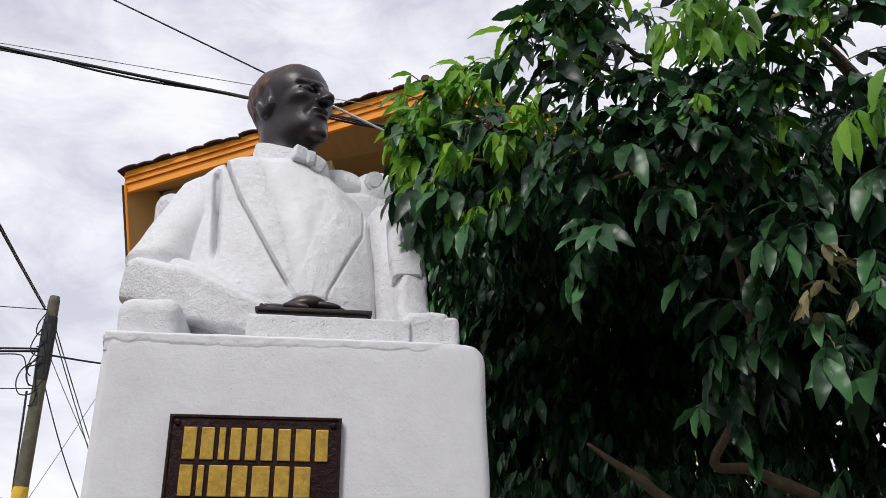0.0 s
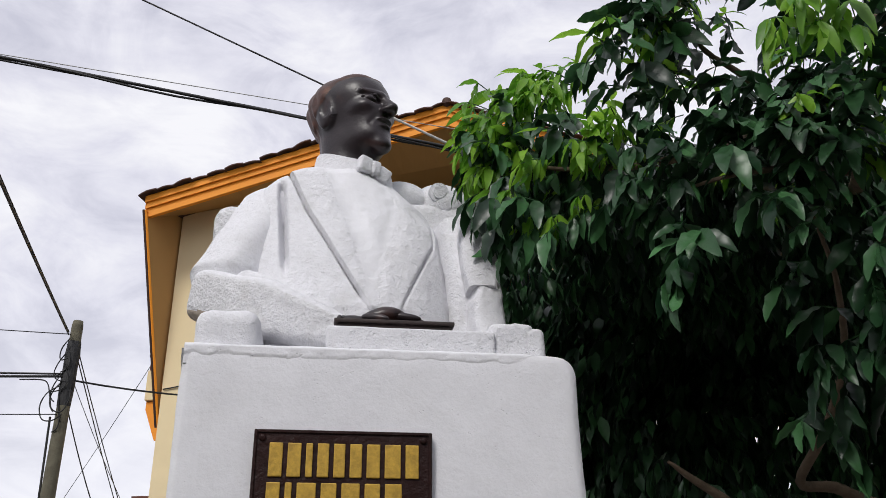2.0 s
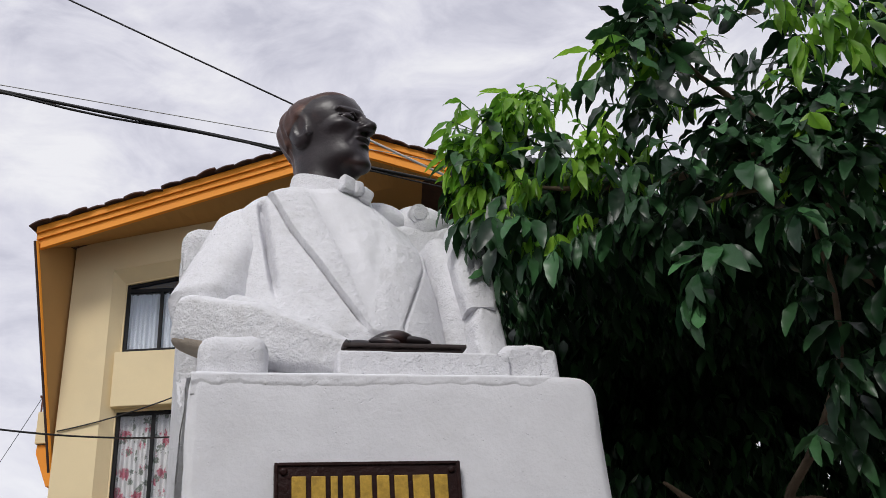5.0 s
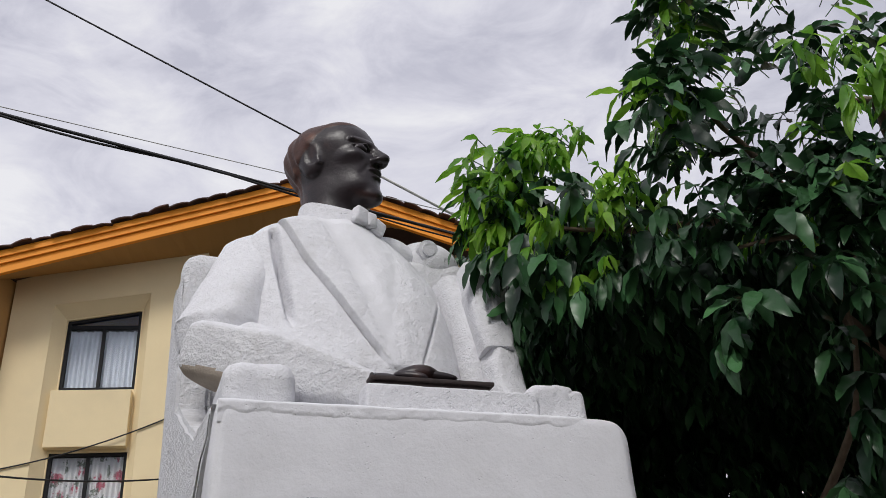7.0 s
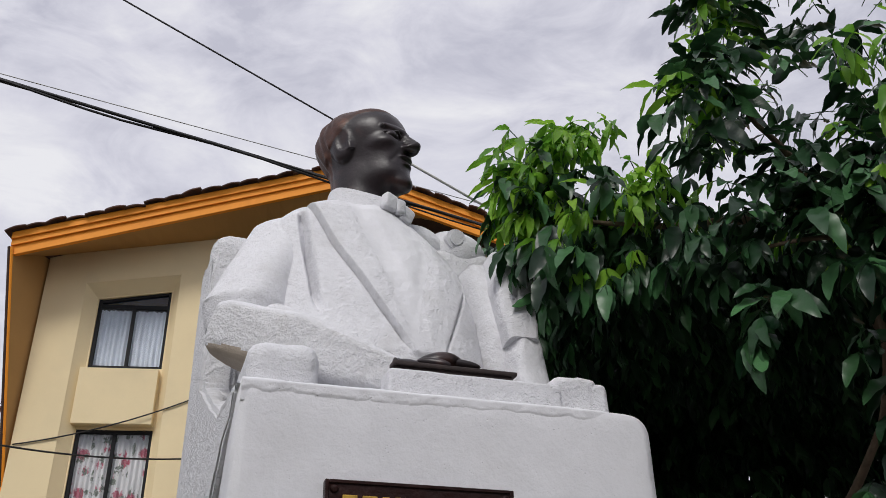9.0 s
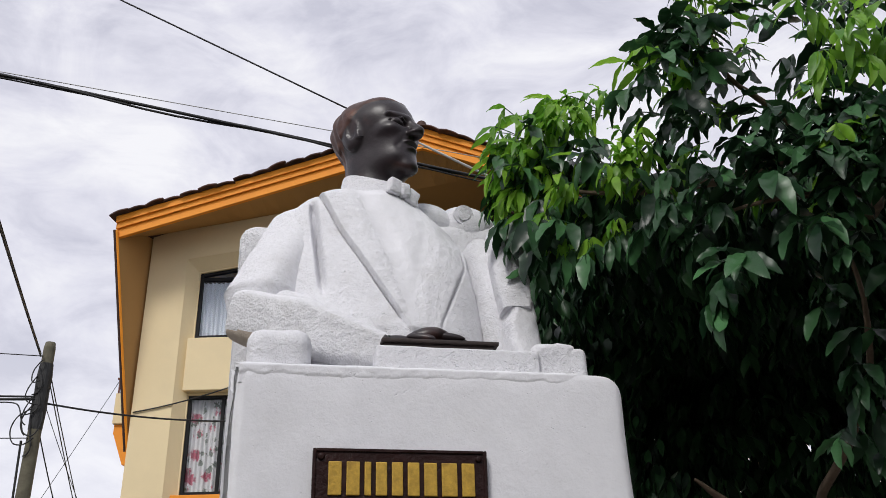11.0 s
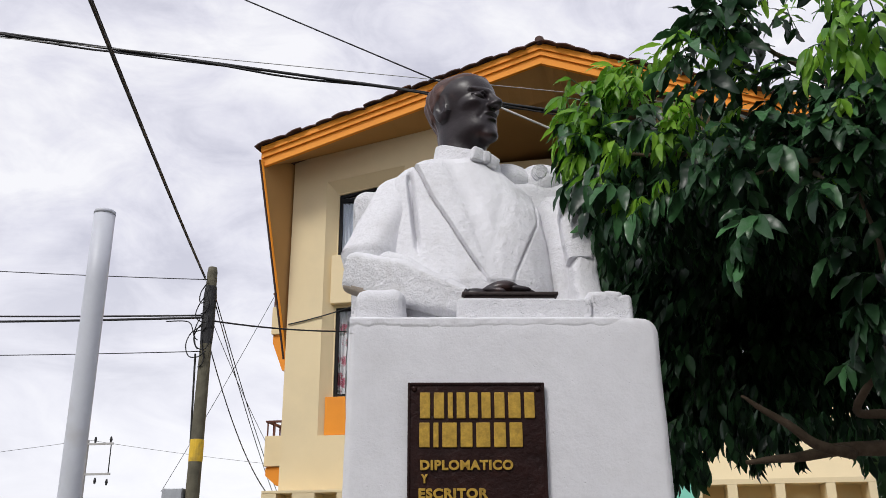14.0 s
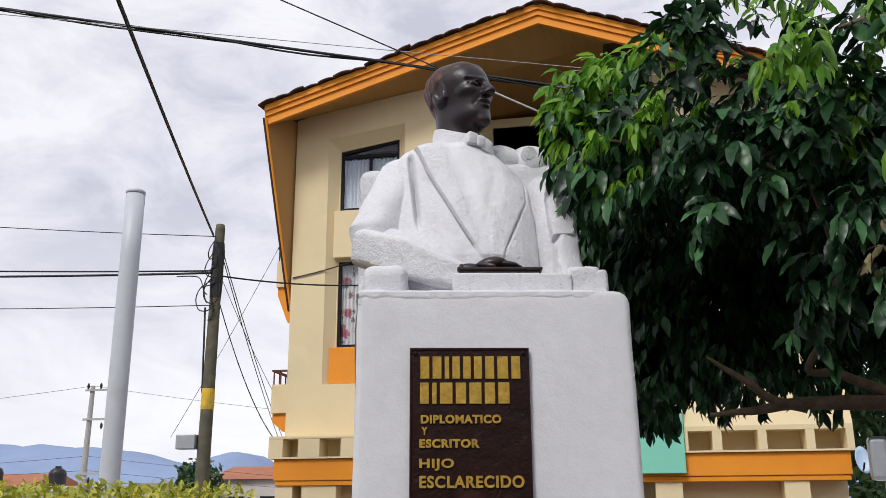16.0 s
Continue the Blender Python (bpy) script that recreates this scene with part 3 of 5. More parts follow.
def collar():
    bm = bmesh.new()
    rings = []
    for k, (h, g) in enumerate(((3.58, 0.180), (3.66, 0.184), (3.70, 0.178), (3.745, 0.172), (3.775, 0.166), (3.782, 0.150), (3.70, 0.138))):
        pts = ring(0.525, 0.775, h, g, g * 0.98, 56, 2.1)
        for p in pts:
            # the collar dips to the front
            p.z -= 0.075 * smooth(-(p.y - 0.775) * 0.8 + (p.x - 0.525) * 0.62, -0.10, 0.17)
        rings.append(pts)
    loft(bm, rings, cap=False)
    rough_up(bm.verts, 0.004)
    append(bm, 0)


collar()
# bow of the tie: two flared wings and a knot
block(-0.022, 0.022, -0.03, 0.03, -0.032, 0.032, 0.012, 0, 4, 0.004, pose(0.606, 0.604, 3.652, 0, 0, 25))
block(-0.075, -0.015, -0.022, 0.022, -0.036, 0.036, 0.012, 0, 4, 0.004, pose(0.606, 0.604, 3.655, 0, 8, 25))
block(0.015, 0.075, -0.022, 0.022, -0.036, 0.036, 0.012, 0, 4, 0.004, pose(0.606, 0.604, 3.648, 0, 22, 25))


def head():
    """The head as the outer surface of blended rounded volumes, met along rays from its middle."""
    def ell(p, c, r):
        q = (p - np.array(c)) / np.array(r)
        k0 = np.linalg.norm(q, axis=-1)
        k1 = np.linalg.norm(q / np.array(r), axis=-1)
        return k0 * (k0 - 1.0) / np.maximum(k1, 1e-6)

    def cap(p, a, b, ra, rb):
        a, b = np.array(a), np.array(b)
        t = np.clip(((p - a) @ (b - a)) / ((b - a) @ (b - a)), 0, 1)
        return np.linalg.norm(p - a - t[..., None] * (b - a), axis=-1) - (ra + (rb - ra) * t)

    def join(d, e, k):
        h = np.clip(0.5 + 0.5 * (e - d) / k, 0, 1)
        return e + (d - e) * h - k * h * (1 - h)

    def cut(d, e, k):
        h = np.clip(0.5 - 0.5 * (d + e) / k, 0, 1)
        return d + (-e - d) * h + k * h * (1 - h)

    def sdf(p):
        d = ell(p, (-0.042, 0, 0.052), (0.170, 0.140, 0.150))
        d = join(d, ell(p, (0.052, 0, 0.052), (0.088, 0.106, 0.096)), 0.05)
        d = join(d, ell(p, (0.056, 0, -0.060), (0.100, 0.098, 0.145)), 0.05)
        d = join(d, ell(p, (0.058, 0, -0.178), (0.096, 0.080, 0.066)), 0.05)
        d = join(d, ell(p, (0.124, 0, -0.222), (0.040, 0.044, 0.034)), 0.025)
        d = join(d, cap(p, (-0.050, 0, -0.05), (-0.040, 0, -0.42), 0.108, 0.104), 0.06)
        for s in (-1, 1):
            d = join(d, ell(p, (0.090, s * 0.070, -0.040), (0.042, 0.030, 0.024)), 0.035)
            d = cut(d, ell(p, (0.166, s * 0.054, -0.006), (0.042, 0.042, 0.024)), 0.012)
            d = join(d, cap(p, (0.146, s * 0.016, 0.026), (0.112, s * 0.094, 0.030), 0.015, 0.011), 0.010)
            d = join(d, ell(p, (0.119, s * 0.054, -0.008), (0.027, 0.034, 0.022)), 0.002)
            d = join(d, cap(p, (0.142, s * 0.022, 0.002), (0.145, s * 0.050, 0.012), 0.005, 0.006), 0.002)
            d = join(d, cap(p, (0.145, s * 0.050, 0.012), (0.114, s * 0.092, -0.002), 0.006, 0.005), 0.002)
            d = cut(d, ell(p, (0.148, s * 0.056, -0.005), (0.007, 0.008, 0.008)), 0.002)
            d = join(d, cap(p, (0.139, s * 0.024, -0.020), (0.113, s * 0.090, -0.020), 0.005, 0.005), 0.003)
            fold = cap(p, (0.158, s * 0.036, -0.070), (0.124, s * 0.062, -0.128), 0.0, 0.0)
            d = d + 0.0030 * np.exp(-(fold / 0.010) ** 2)
            d = join(d, ell(p, (0.166, s * 0.022, -0.064), (0.022, 0.014, 0.013)), 0.012)
            ear = ell(p, (-0.050, s * 0.119, -0.018), (0.046, 0.026, 0.086))
            ear = cut(ear, ell(p, (-0.040, s * 0.146, -0.006), (0.025, 0.018, 0.056)), 0.006)
            ear = join(ear, cap(p, (-0.016, s * 0.132, -0.028), (-0.012, s * 0.130, -0.056), 0.007, 0.009), 0.005)
            d = join(d, ear, 0.014)
        d = join(d, cap(p, (0.142, 0, 0.022), (0.188, 0, -0.054), 0.014, 0.023), 0.020)
        d = join(d, ell(p, (0.140, 0, -0.106), (0.028, 0.040, 0.012)), 0.010)
        d = join(d, ell(p, (0.137, 0, -0.137), (0.027, 0.035, 0.014)), 0.010)
        d = d + 0.003 * np.exp(-(cap(p, (0.146, -0.03, -0.166), (0.146, 0.03, -0.166), 0.0, 0.0) / 0.013) ** 2)
        d = cut(d, cap(p, (0.168, -0.030, -0.1215), (0.168, 0.030, -0.1215), 0.0055, 0.0055), 0.003)
        # combed hair, in low locks, stands a little proud of the brow
        hairline = 0.118 + 0.10 * (p[..., 0] - 0.02) - 1.1 * np.maximum(0, 0.015 - p[..., 0])
        up = 1 / (1 + np.exp(-(p[..., 2] - hairline) / 0.006))
        d = d - up * (0.0050 + 0.0026 * np.sin(p[..., 0] * 60 + 2.5 * np.sin(p[..., 1] * 28) + p[..., 2] * 40))
        back = 1 / (1 + np.exp((p[..., 0] + 0.095 - 0.15 * p[..., 2]) / 0.008)) * (p[..., 2] > -0.26)
        d = d - back * (0.0020 + 0.0020 * np.sin(np.arctan2(p[..., 1], p[..., 0] + 0.02) * 26 + p[..., 2] * 12))
        return d

    nu, nv = 280, 220
    u = np.linspace(0, 2 * np.pi, nu, endpoint=False)
    u = u - 0.42 * np.sin(u)
    v = np.linspace(0.0, np.pi, nv + 1)
    v = v + 0.18 * np.sin(2 * v)
    U, V = np.meshgrid(u, v)
    D = np.stack([np.cos(U) * np.sin(V), np.sin(U) * np.sin(V), np.cos(V)], -1)
    c = np.array((0.02, 0.0, -0.01))
    hi = np.full(U.shape, 0.06)
    for r in np.linspace(0.06, 0.46, 66):
        hi = np.where(sdf(c + D * r) < 0, r, hi)
    lo, up = hi, hi + 0.40 / 65
    for _ in range(9):
        mid = (lo + up) / 2
        inside = sdf(c + D * mid[..., None]) < 0
        lo, up = np.where(inside, mid, lo), np.where(inside, up, mid)
    P = c + D * lo[..., None]
    hair = (P[..., 2] > 0.116 + 0.10 * (P[..., 0] - 0.02) - 1.1 * np.maximum(0, 0.015 - P[..., 0])) | (P[..., 0] < -0.100 + 0.15 * P[..., 2])
    m = Matrix.Translation((0.522, 0.758, 4.005)) @ pose(0, 0, 0, 0, 0, -44) @ pose(0, 0, 0, 0, -4, 0) @ Matrix.Diagonal((1.13, 1.07, 0.99, 1))
    M = np.array(m)
    P = P @ M[:3, :3].T + M[:3, 3]
    vs = [[statue_bm.verts.new(P[i, j]) for j in range(nu)] for i in range(1, nv)]
    for i, (a, b) in enumerate(zip(vs, vs[1:])):
        for j in range(nu):
            statue_bm.faces.new((a[j], b[j], b[(j + 1) % nu], a[(j + 1) % nu])).material_index = 4 if hair[i + 1, j] else 3
    top, bot = statue_bm.verts.new(P[0, 0]), statue_bm.verts.new(P[-1, 0])
    for j in range(nu):
        statue_bm.faces.new((top, vs[0][j], vs[0][(j + 1) % nu])).material_index = 4
        statue_bm.faces.new((bot, vs[-1][(j + 1) % nu], vs[-1][j])).material_index = 3


head()
# the dark hand that lies on the book
ball((0.63, 0.20, 2.842), (0.080, 0.055, 0.034), 3, 24, pose(0, 0, 0, 0, -4, 0), 0.010)
ball((0.535, 0.205, 2.824), (0.07, 0.046, 0.028), 3, 24, None, 0.008)
for k, (a, b, l, tl) in enumerate(((0.70, 0.165, 0.060, 8), (0.715, 0.195, 0.066, 6), (0.71, 0.225, 0.062, 4), (0.70, 0.250, 0.052, 2), (0.60, 0.145, 0.055, 14))):
    ball((a, b, 2.838 - 0.003 * k), (l, 0.0145, 0.0145), 3, 16, pose(0, 0, 0, 0, tl, -8 if k < 4 else -30), 0.002)
ball((0.482, 0.200, 2.815), (0.018, 0.050, 0.034), 3, 20)

me = mesh_of(statue_bm, "bust_statue")
for x in (CARVED, ROUGH, UNDER, BRONZE, HAIR, WHITE):
    me.materials.append(x)
me.polygons.foreach_set("use_smooth", [True] * len(me.polygons))
statue = new("bust_statue", me)
statue.matrix_basis = MON
me.set_sharp_from_angle(angle=radians(42))
tagged(statue, "white stone seated bust with dark brown head on its pedestal", "statue")

book = empty("book", "dark brown carved book lying on a white slab", "book", MON)
for i in range(4):
    z = 2.774 + 0.0060 * i
    part("page", boxbm(0.470 + 0.004 * (i % 2), 0.855 - 0.003 * (i % 3), 0.128 + 0.003 * (i % 2), 0.36, z, z + 0.0051), CARVED if i < 2 else WOODY, book)
part("cover", boxbm(0.462, 0.868, 0.118, 0.37, 2.798, 2.811, bevel=0.004), WOODY, book)

# ---- the house behind ----
house = empty("house", "three storey cream house with orange eaves and tiled roof", "house")
FY = 13.14          # front plane of its wings
EY = 12.30          # front plane of the eaves
AX, AZ = -0.815, 9.77   # ridge
SL, SR = 0.307, 0.375   # fall of the two slopes


def roof_z(x):
    return AZ - (SL * (AX - x) if x < AX else SR * (x - AX))


def wall_z(x):
    """Height at which the soffit meets the walls."""
    return 8.41 + 0.17 * (min(x + 5.18, -2 * AX - x + 5.18 - 0.9) if x > AX else x + 5.18)


def wing(name, x0, x1, y0, y1, ztop0, ztop1, holes):
    """A wall panel with openings cut right through: strips between the holes, a mesh each."""
    xs = sorted({x0, x1, *[h[0] for h in holes], *[h[1] for h in holes]})
    for a, b in zip(xs, xs[1:]):
        za, zb = (ztop0 + (ztop1 - ztop0) * (x - x0) / (x1 - x0) for x in (a, b))
        cuts = [(0.0, 0.0)]
        for h in holes:
            if h[0] <= a + 1e-6 and b <= h[1] + 1e-6:
                cuts += [(h[2], h[2]), (h[3] if len(h) < 5 else h[3] + (h[4] - h[3]) * (a - h[0]) / (h[1] - h[0]), h[3] if len(h) < 5 else h[3] + (h[4] - h[3]) * (b - h[0]) / (h[1] - h[0]))]
        cuts.append((za, zb))
        for lo, hi in zip(cuts[::2], cuts[1::2]):
            part(name, prism(bmesh.new(), ((a, lo[0]), (b, lo[1]), (b, hi[1]), (a, hi[0])), "y", y0, y1), CREAM, house)


# left wing: pocket with splayed edges, then the pane wall at the pocket's back
PX0, PX1, PZ0 = -4.585, -3.225, 3.69
wing("wall", -5.18, -2.60, FY, FY + 0.17, wall_z(-5.18) + 0.02, wall_z(-2.60) + 0.02, [(PX0, PX1, PZ0, 7.98, 8.18)])
wing("wall", PX0 - 0.1, PX1 + 0.1, FY + 0.17, FY + 0.35, 8.42, 8.42, [(-4.41, -3.36, 4.32, 5.79), (-4.41, -3.36, 6.71, 7.80, 7.965)])
sp = bmesh.new()
# splayed reveals of the pocket
for pts in (((PX0, FY + 0.005, PZ0), (-4.43, FY + 0.168, PZ0), (-4.43, FY + 0.168, 7.82), (PX0, FY + 0.005, 7.98)),
            ((PX1, FY + 0.005, PZ0), (-3.34, FY + 0.168, PZ0), (-3.34, FY + 0.168, 7.985), (PX1, FY + 0.005, 8.18)),
            ((PX0, FY + 0.005, 7.98), (-4.43, FY + 0.168, 7.82), (-3.34, FY + 0.168, 7.985), (PX1, FY + 0.005, 8.18))):
    a = [sp.verts.new(p) for p in pts]
    b = [sp.verts.new((p[0], FY + 0.175, p[2])) for p in pts]
    sp.faces.new(a)
    for i in range(4):
        sp.faces.new((a[i], a[(i + 1) % 4], b[(i + 1) % 4], b[i]))
bmesh.ops.recalc_face_normals(sp, faces=sp.faces[:])
part("splayed_reveal", sp, CREAM, house)
part("spandrel_panel", boxbm(-4.47, -3.37, FY + 0.03, FY + 0.17, 5.83, 6.66, bevel=0.01), CREAM, house)
part("painted_panel", boxbm(-4.50, -3.32, FY + 0.06, FY + 0.168, 3.70, 4.30, bevel=0.008), ORANGE, house, "orange painted panel under the window")
side = bmesh.new()
box(side, -5.18, -4.98, FY + 0.172, 21.0, 0, wall_z(-5.18) + 0.02)
part("wall", side, CREAM, house)
part("wall", boxbm(-2.60, -2.42, FY + 0.0, 15.0, 0, wall_z(-2.5) + 0.02), CREAM, house)
wing("wall", -2.42, 1.0, 14.9, 15.1, 8.9, 8.9, [(-1.9, 0.6, 6.3, 8.72), (-1.9, 0.6, 3.6, 5.6)])
part("wall", boxbm(1.0, 1.18, FY, 15.0, 0, wall_z(1.1) + 0.02), CREAM, house)
wing("wall", 1.18, 3.30, FY, FY + 0.2, wall_z(1.18) + 0.02, wall_z(3.3) + 0.02, [(1.55, 2.75, 4.3, 5.8), (1.55, 2.75, 6.6, 7.7)])
part("wall", boxbm(3.10, 3.30, FY + 0.202, 21.0, 0, wall_z(3.3) + 0.02), CREAM, house)
part("wall", boxbm(-4.98, 3.10, 20.8, 21.0, 0, 7.9), CREAM, house)
# slabs share the room colour that is darkened for shade
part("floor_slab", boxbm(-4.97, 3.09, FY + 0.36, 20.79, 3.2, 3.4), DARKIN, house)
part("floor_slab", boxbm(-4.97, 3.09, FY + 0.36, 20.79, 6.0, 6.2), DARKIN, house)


def window(x0, x1, z0, z1, z1r, y, bar, curtain, cmat, shut=True):
    w = empty("window", "", "")
    w.parent = house
    tagged(w, "black metal framed window with drawn curtains")
    t = 0.045
    mid = (x0 + x1) / 2
    fr = bmesh.new()
    prism(fr, ((x0, z0), (x0 + t, z0), (x0 + t, z1 + (z1r - z1) * t / (x1 - x0)), (x0, z1)), "y", y, y + 0.07)
    prism(fr, ((x1 - t, z0), (x1, z0), (x1, z1r), (x1 - t, z1r - (z1r - z1) * t / (x1 - x0))), "y", y, y + 0.07)
    prism(fr, ((x0 + t, z0), (x1 - t, z0), (x1 - t, z0 + t), (x0 + t, z0 + t)), "y", y + 0.002, y + 0.068)
    prism(fr, ((x0 + t, z1 - t), (x1 - t, z1r - t), (x1 - t, z1r), (x0 + t, z1)), "y", y + 0.002, y + 0.068)
    part("frame", fr, BLACK, w)
    top = bar or min(z1, z1r) - t
    part("mullion", boxbm(mid - 0.022, mid + 0.022, y + 0.006, y + 0.062, z0 + t, top), BLACK, w)
    if bar:
        part("transom", boxbm(x0 + t, x1 - t, y + 0.004, y + 0.064, bar - 0.02, bar + 0.035), BLACK, w)
    for a, b in ((x0 + t, mid - 0.022), (mid + 0.022, x1 - t)):
        p = part("pane", boxbm(a, b, y + 0.030, y + 0.036, z0 + t, top), GLASS, w)
        p.visible_shadow = False
    if bar:
        tp = bmesh.new()
        f = (z1r - z1) / (x1 - x0)
        prism(tp, ((x0 + t, bar + 0.036), (x1 - t, bar + 0.036), (x1 - t, z1r - t - f * t), (x0 + t, max(bar + 0.038, z1 - t + f * t))), "y", y + 0.030, y + 0.036)
        part("pane", tp, GLASS, w).visible_shadow = False
    if curtain:
        for a, b in ((x0 - 0.02, mid - 0.03), (mid + 0.01, x1 + 0.02)):
            cb = bmesh.new()
            ztop = (bar or z1) - 0.03
            rows = []
            for zi in range(9):
                z = z0 - 0.02 + (ztop - z0 + 0.02) * zi / 8
                rows.append([Vector((a + (b - a) * k / 60, y + 0.085 + 0.022 * math.sin(k * 0.78 + 0.5 * math.sin(zi * 0.5)) + 0.012 * math.sin(k * 0.31 + zi * 0.25), z)) for k in range(61)])
            vv = [[cb.verts.new(p) for p in r] for r in rows]
            bk = [[cb.verts.new(p + Vector((0, 0.004, 0))) for p in r] for r in rows]
            for g, flip in ((vv, False), (bk, True)):
                for r, s in zip(g, g[1:]):
                    for k in range(60):
                        q = (r[k], r[k + 1], s[k + 1], s[k])
                        cb.faces.new(q[::-1] if flip else q)
            part("curtain", cb, cmat, w, smooth=True)
    # dark backing sheet stands in for the unlit depth of the room
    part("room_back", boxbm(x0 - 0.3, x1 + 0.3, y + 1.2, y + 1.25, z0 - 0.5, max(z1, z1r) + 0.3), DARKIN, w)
    return w


window(-4.41, -3.36, 6.71, 7.80, 7.965, FY + 0.20, 7.70, True, CURTAIN)
window(-4.41, -3.36, 4.32, 5.79, 5.79, FY + 0.20, None, True, FLORAL)
window(-1.9, 0.6, 6.3, 8.72, 8.72, 14.95, 8.1, False, CURTAIN)
window(-1.9, 0.6, 3.6, 5.6, 5.6, 14.95, None, False, CURTAIN)
window(1.55, 2.75, 6.6, 7.7, 7.7, FY + 0.06, None, True, CURTAIN)
window(1.55, 2.75, 4.3, 5.8, 5.8, FY + 0.06, None, True, CURTAIN)

# eaves: soffit and roof slabs, moulded orange fascia in three steps, tiles along the rake
for x0, x1 in ((-5.48, AX), (AX, 3.62)):
    lo, hi = (x0, x1)
    z0, z1 = roof_z(lo), roof_z(hi)
    rb = bmesh.new()
    prism(rb, ((lo, z0 - 0.05), (hi, z1 - 0.05), (hi, z1 - 0.002), (lo, z0 - 0.002)), "y", EY + 0.14, 21.4)
    part("roof", rb, TILE, house)
    sb = bmesh.new()
    cols = []
    for k in range(25):
        x = lo + (hi - lo) * k / 24
        zf, zb = roof_z(x) - 0.30, wall_z(x)
        cols.append([(x, EY + 0.142, zf), (x, FY, zb), (x, 15.2, zb), (x, 21.3, zb), (x, 21.3, zb + 0.04), (x, 15.2, zb + 0.04), (x, FY, zb + 0.04), (x, EY + 0.142, zf + 0.04)])
    loft(sb, [[Vector(p) for p in c] for c in cols])
    bmesh.ops.recalc_face_normals(sb, faces=sb.faces[:])
    part("soffit", sb, SOFFIT, house)
    for k, (t, b, y) in enumerate(((0.0, 0.105, EY), (0.108, 0.195, EY + 0.035), (0.198, 0.335, EY + 0.070))):
        fb = bmesh.new()
        prism(fb, ((lo, z0 - b), (hi, z1 - b), (hi, z1 - t), (lo, z0 - t)), "y", y, EY + 0.139)
        part("fascia", fb, ORANGE, house)

# steep side flap under the left eave
fl = bmesh.new()
A, B, C = Vector((-5.46, EY + 0.04, 8.10)), Vector((-5.20, FY + 0.1, 4.95)), Vector((-5.185, FY + 0.1, 8.44))
va = [fl.verts.new(p) for p in (A, B, C)]
vb = [fl.verts.new(p + Vector((-0.05, 0.02, 0))) for p in (A, B, C)]
fl.faces.new(va)
fl.faces.new(vb[::-1])
for i in range(3):
    fl.faces.new((va[i], vb[i], vb[(i + 1) % 3], va[(i + 1) % 3]))
bmesh.ops.recalc_face_normals(fl, faces=fl.faces[:])
part("side_soffit", fl, SOFFIT, house)
for off, w, mt, nm in ((0.0, 0.020, ORANGE, "side_fascia"), (-0.035, 0.022, TILE, "side_edge")):
    eb = bmesh.new()
    tube(eb, [A + Vector((off, -0.01, 0.02)), A.lerp(B, 0.5) + Vector((off, -0.01, 0)), B + Vector((off, -0.01, 0))], w, 6)
    part(nm, eb, mt, house)

# balconies on the side wall
for z0, z1, zw in ((5.50, 5.98, 4.88), (3.30, 3.79, 3.0)):
    bal = empty("balcony", "", "")
    bal.parent = house
    part("parapet", boxbm(-5.66, -5.185, 13.7, 15.4, z0, z1, bevel=0.01), CREAM, bal)
    wb = bmesh.new()
    prism(wb, ((-5.64, z0 - 0.01), (-5.185, z0 - 0.01), (-5.185, zw), (-5.45, zw), (-5.64, z0 - 0.14)), "y", 13.75, 15.35)
    part("underside", wb, ORANGE, bal, "orange sloped underside")
    for x in (-5.64, -5.52, -5.40, -5.28):
        part("baluster", boxbm(x, x + 0.02, 13.72, 13.74, z1, z1 + 0.22), RUST, bal)
    for y in (14.0, 14.3, 14.6, 14.9, 15.2):
        part("baluster", boxbm(-5.645, -5.625, y, y + 0.02, z1, z1 + 0.22), RUST, bal)
    part("rail", boxbm(-5.66, -5.2, 13.70, 13.76, z1 + 0.22, z1 + 0.25), RUST, bal)
    part("rail", boxbm(-5.66, -5.60, 13.762, 15.4, z1 + 0.22, z1 + 0.25), RUST, bal)

# projecting band at first floor level: orange beam, row of square niches, cream cap
BY = 12.75
part("beam", boxbm(-5.20, 3.30, BY, FY - 0.003, 2.16, 2.485, bevel=0.012), ORANGE, house, "orange painted concrete beam")
part("beam_drip", boxbm(-5.18, 3.28, BY + 0.02, FY - 0.003, 2.085, 2.157, bevel=0.01), ORANGE, house)
part("niche_shelf", boxbm(-5.28, 3.36, BY - 0.05, FY - 0.003, 2.488, 2.515), CREAM, house)
piers = [(-5.28, -5.05), (-4.80, -4.45), (-4.11, -3.75), (-3.40, -3.05), (-2.70, -2.35), (-2.0, -1.65), (-1.30, -0.95), (-0.60, -0.25), (0.10, 0.45),
         (1.05, 1.10), (1.44, 1.57), (2.07, 2.19), (2.72, 2.84), (3.26, 3.36)]
for a, b in piers:
    part("pier", boxbm(a, b, BY - 0.05, FY - 0.003, 2.516, 2.79), CREAM, house)
part("niche_top", boxbm(-5.28, -2.62, BY - 0.05, FY - 0.003, 2.792, 2.835, bevel=0.008), CREAM, house)
capb = bmesh.new()
prism(capb, ((BY - 0.05, 2.792), (FY - 0.003, 2.792), (FY - 0.003, 3.7), (FY - 0.12, 3.7), (BY - 0.05, 2.86)), "x", 1.05, 3.36)
part("sloped_cap", capb, CREAM, house)
part("parapet", boxbm(-2.62, 1.05, FY - 0.10, FY + 0.05, 2.79, 3.45), CREAM, house)
part("painted_panel", boxbm(0.40, 1.04, BY - 0.10, BY - 0.053, 2.20, 3.62, bevel=0.008), MINT, house, "mint green painted panel")
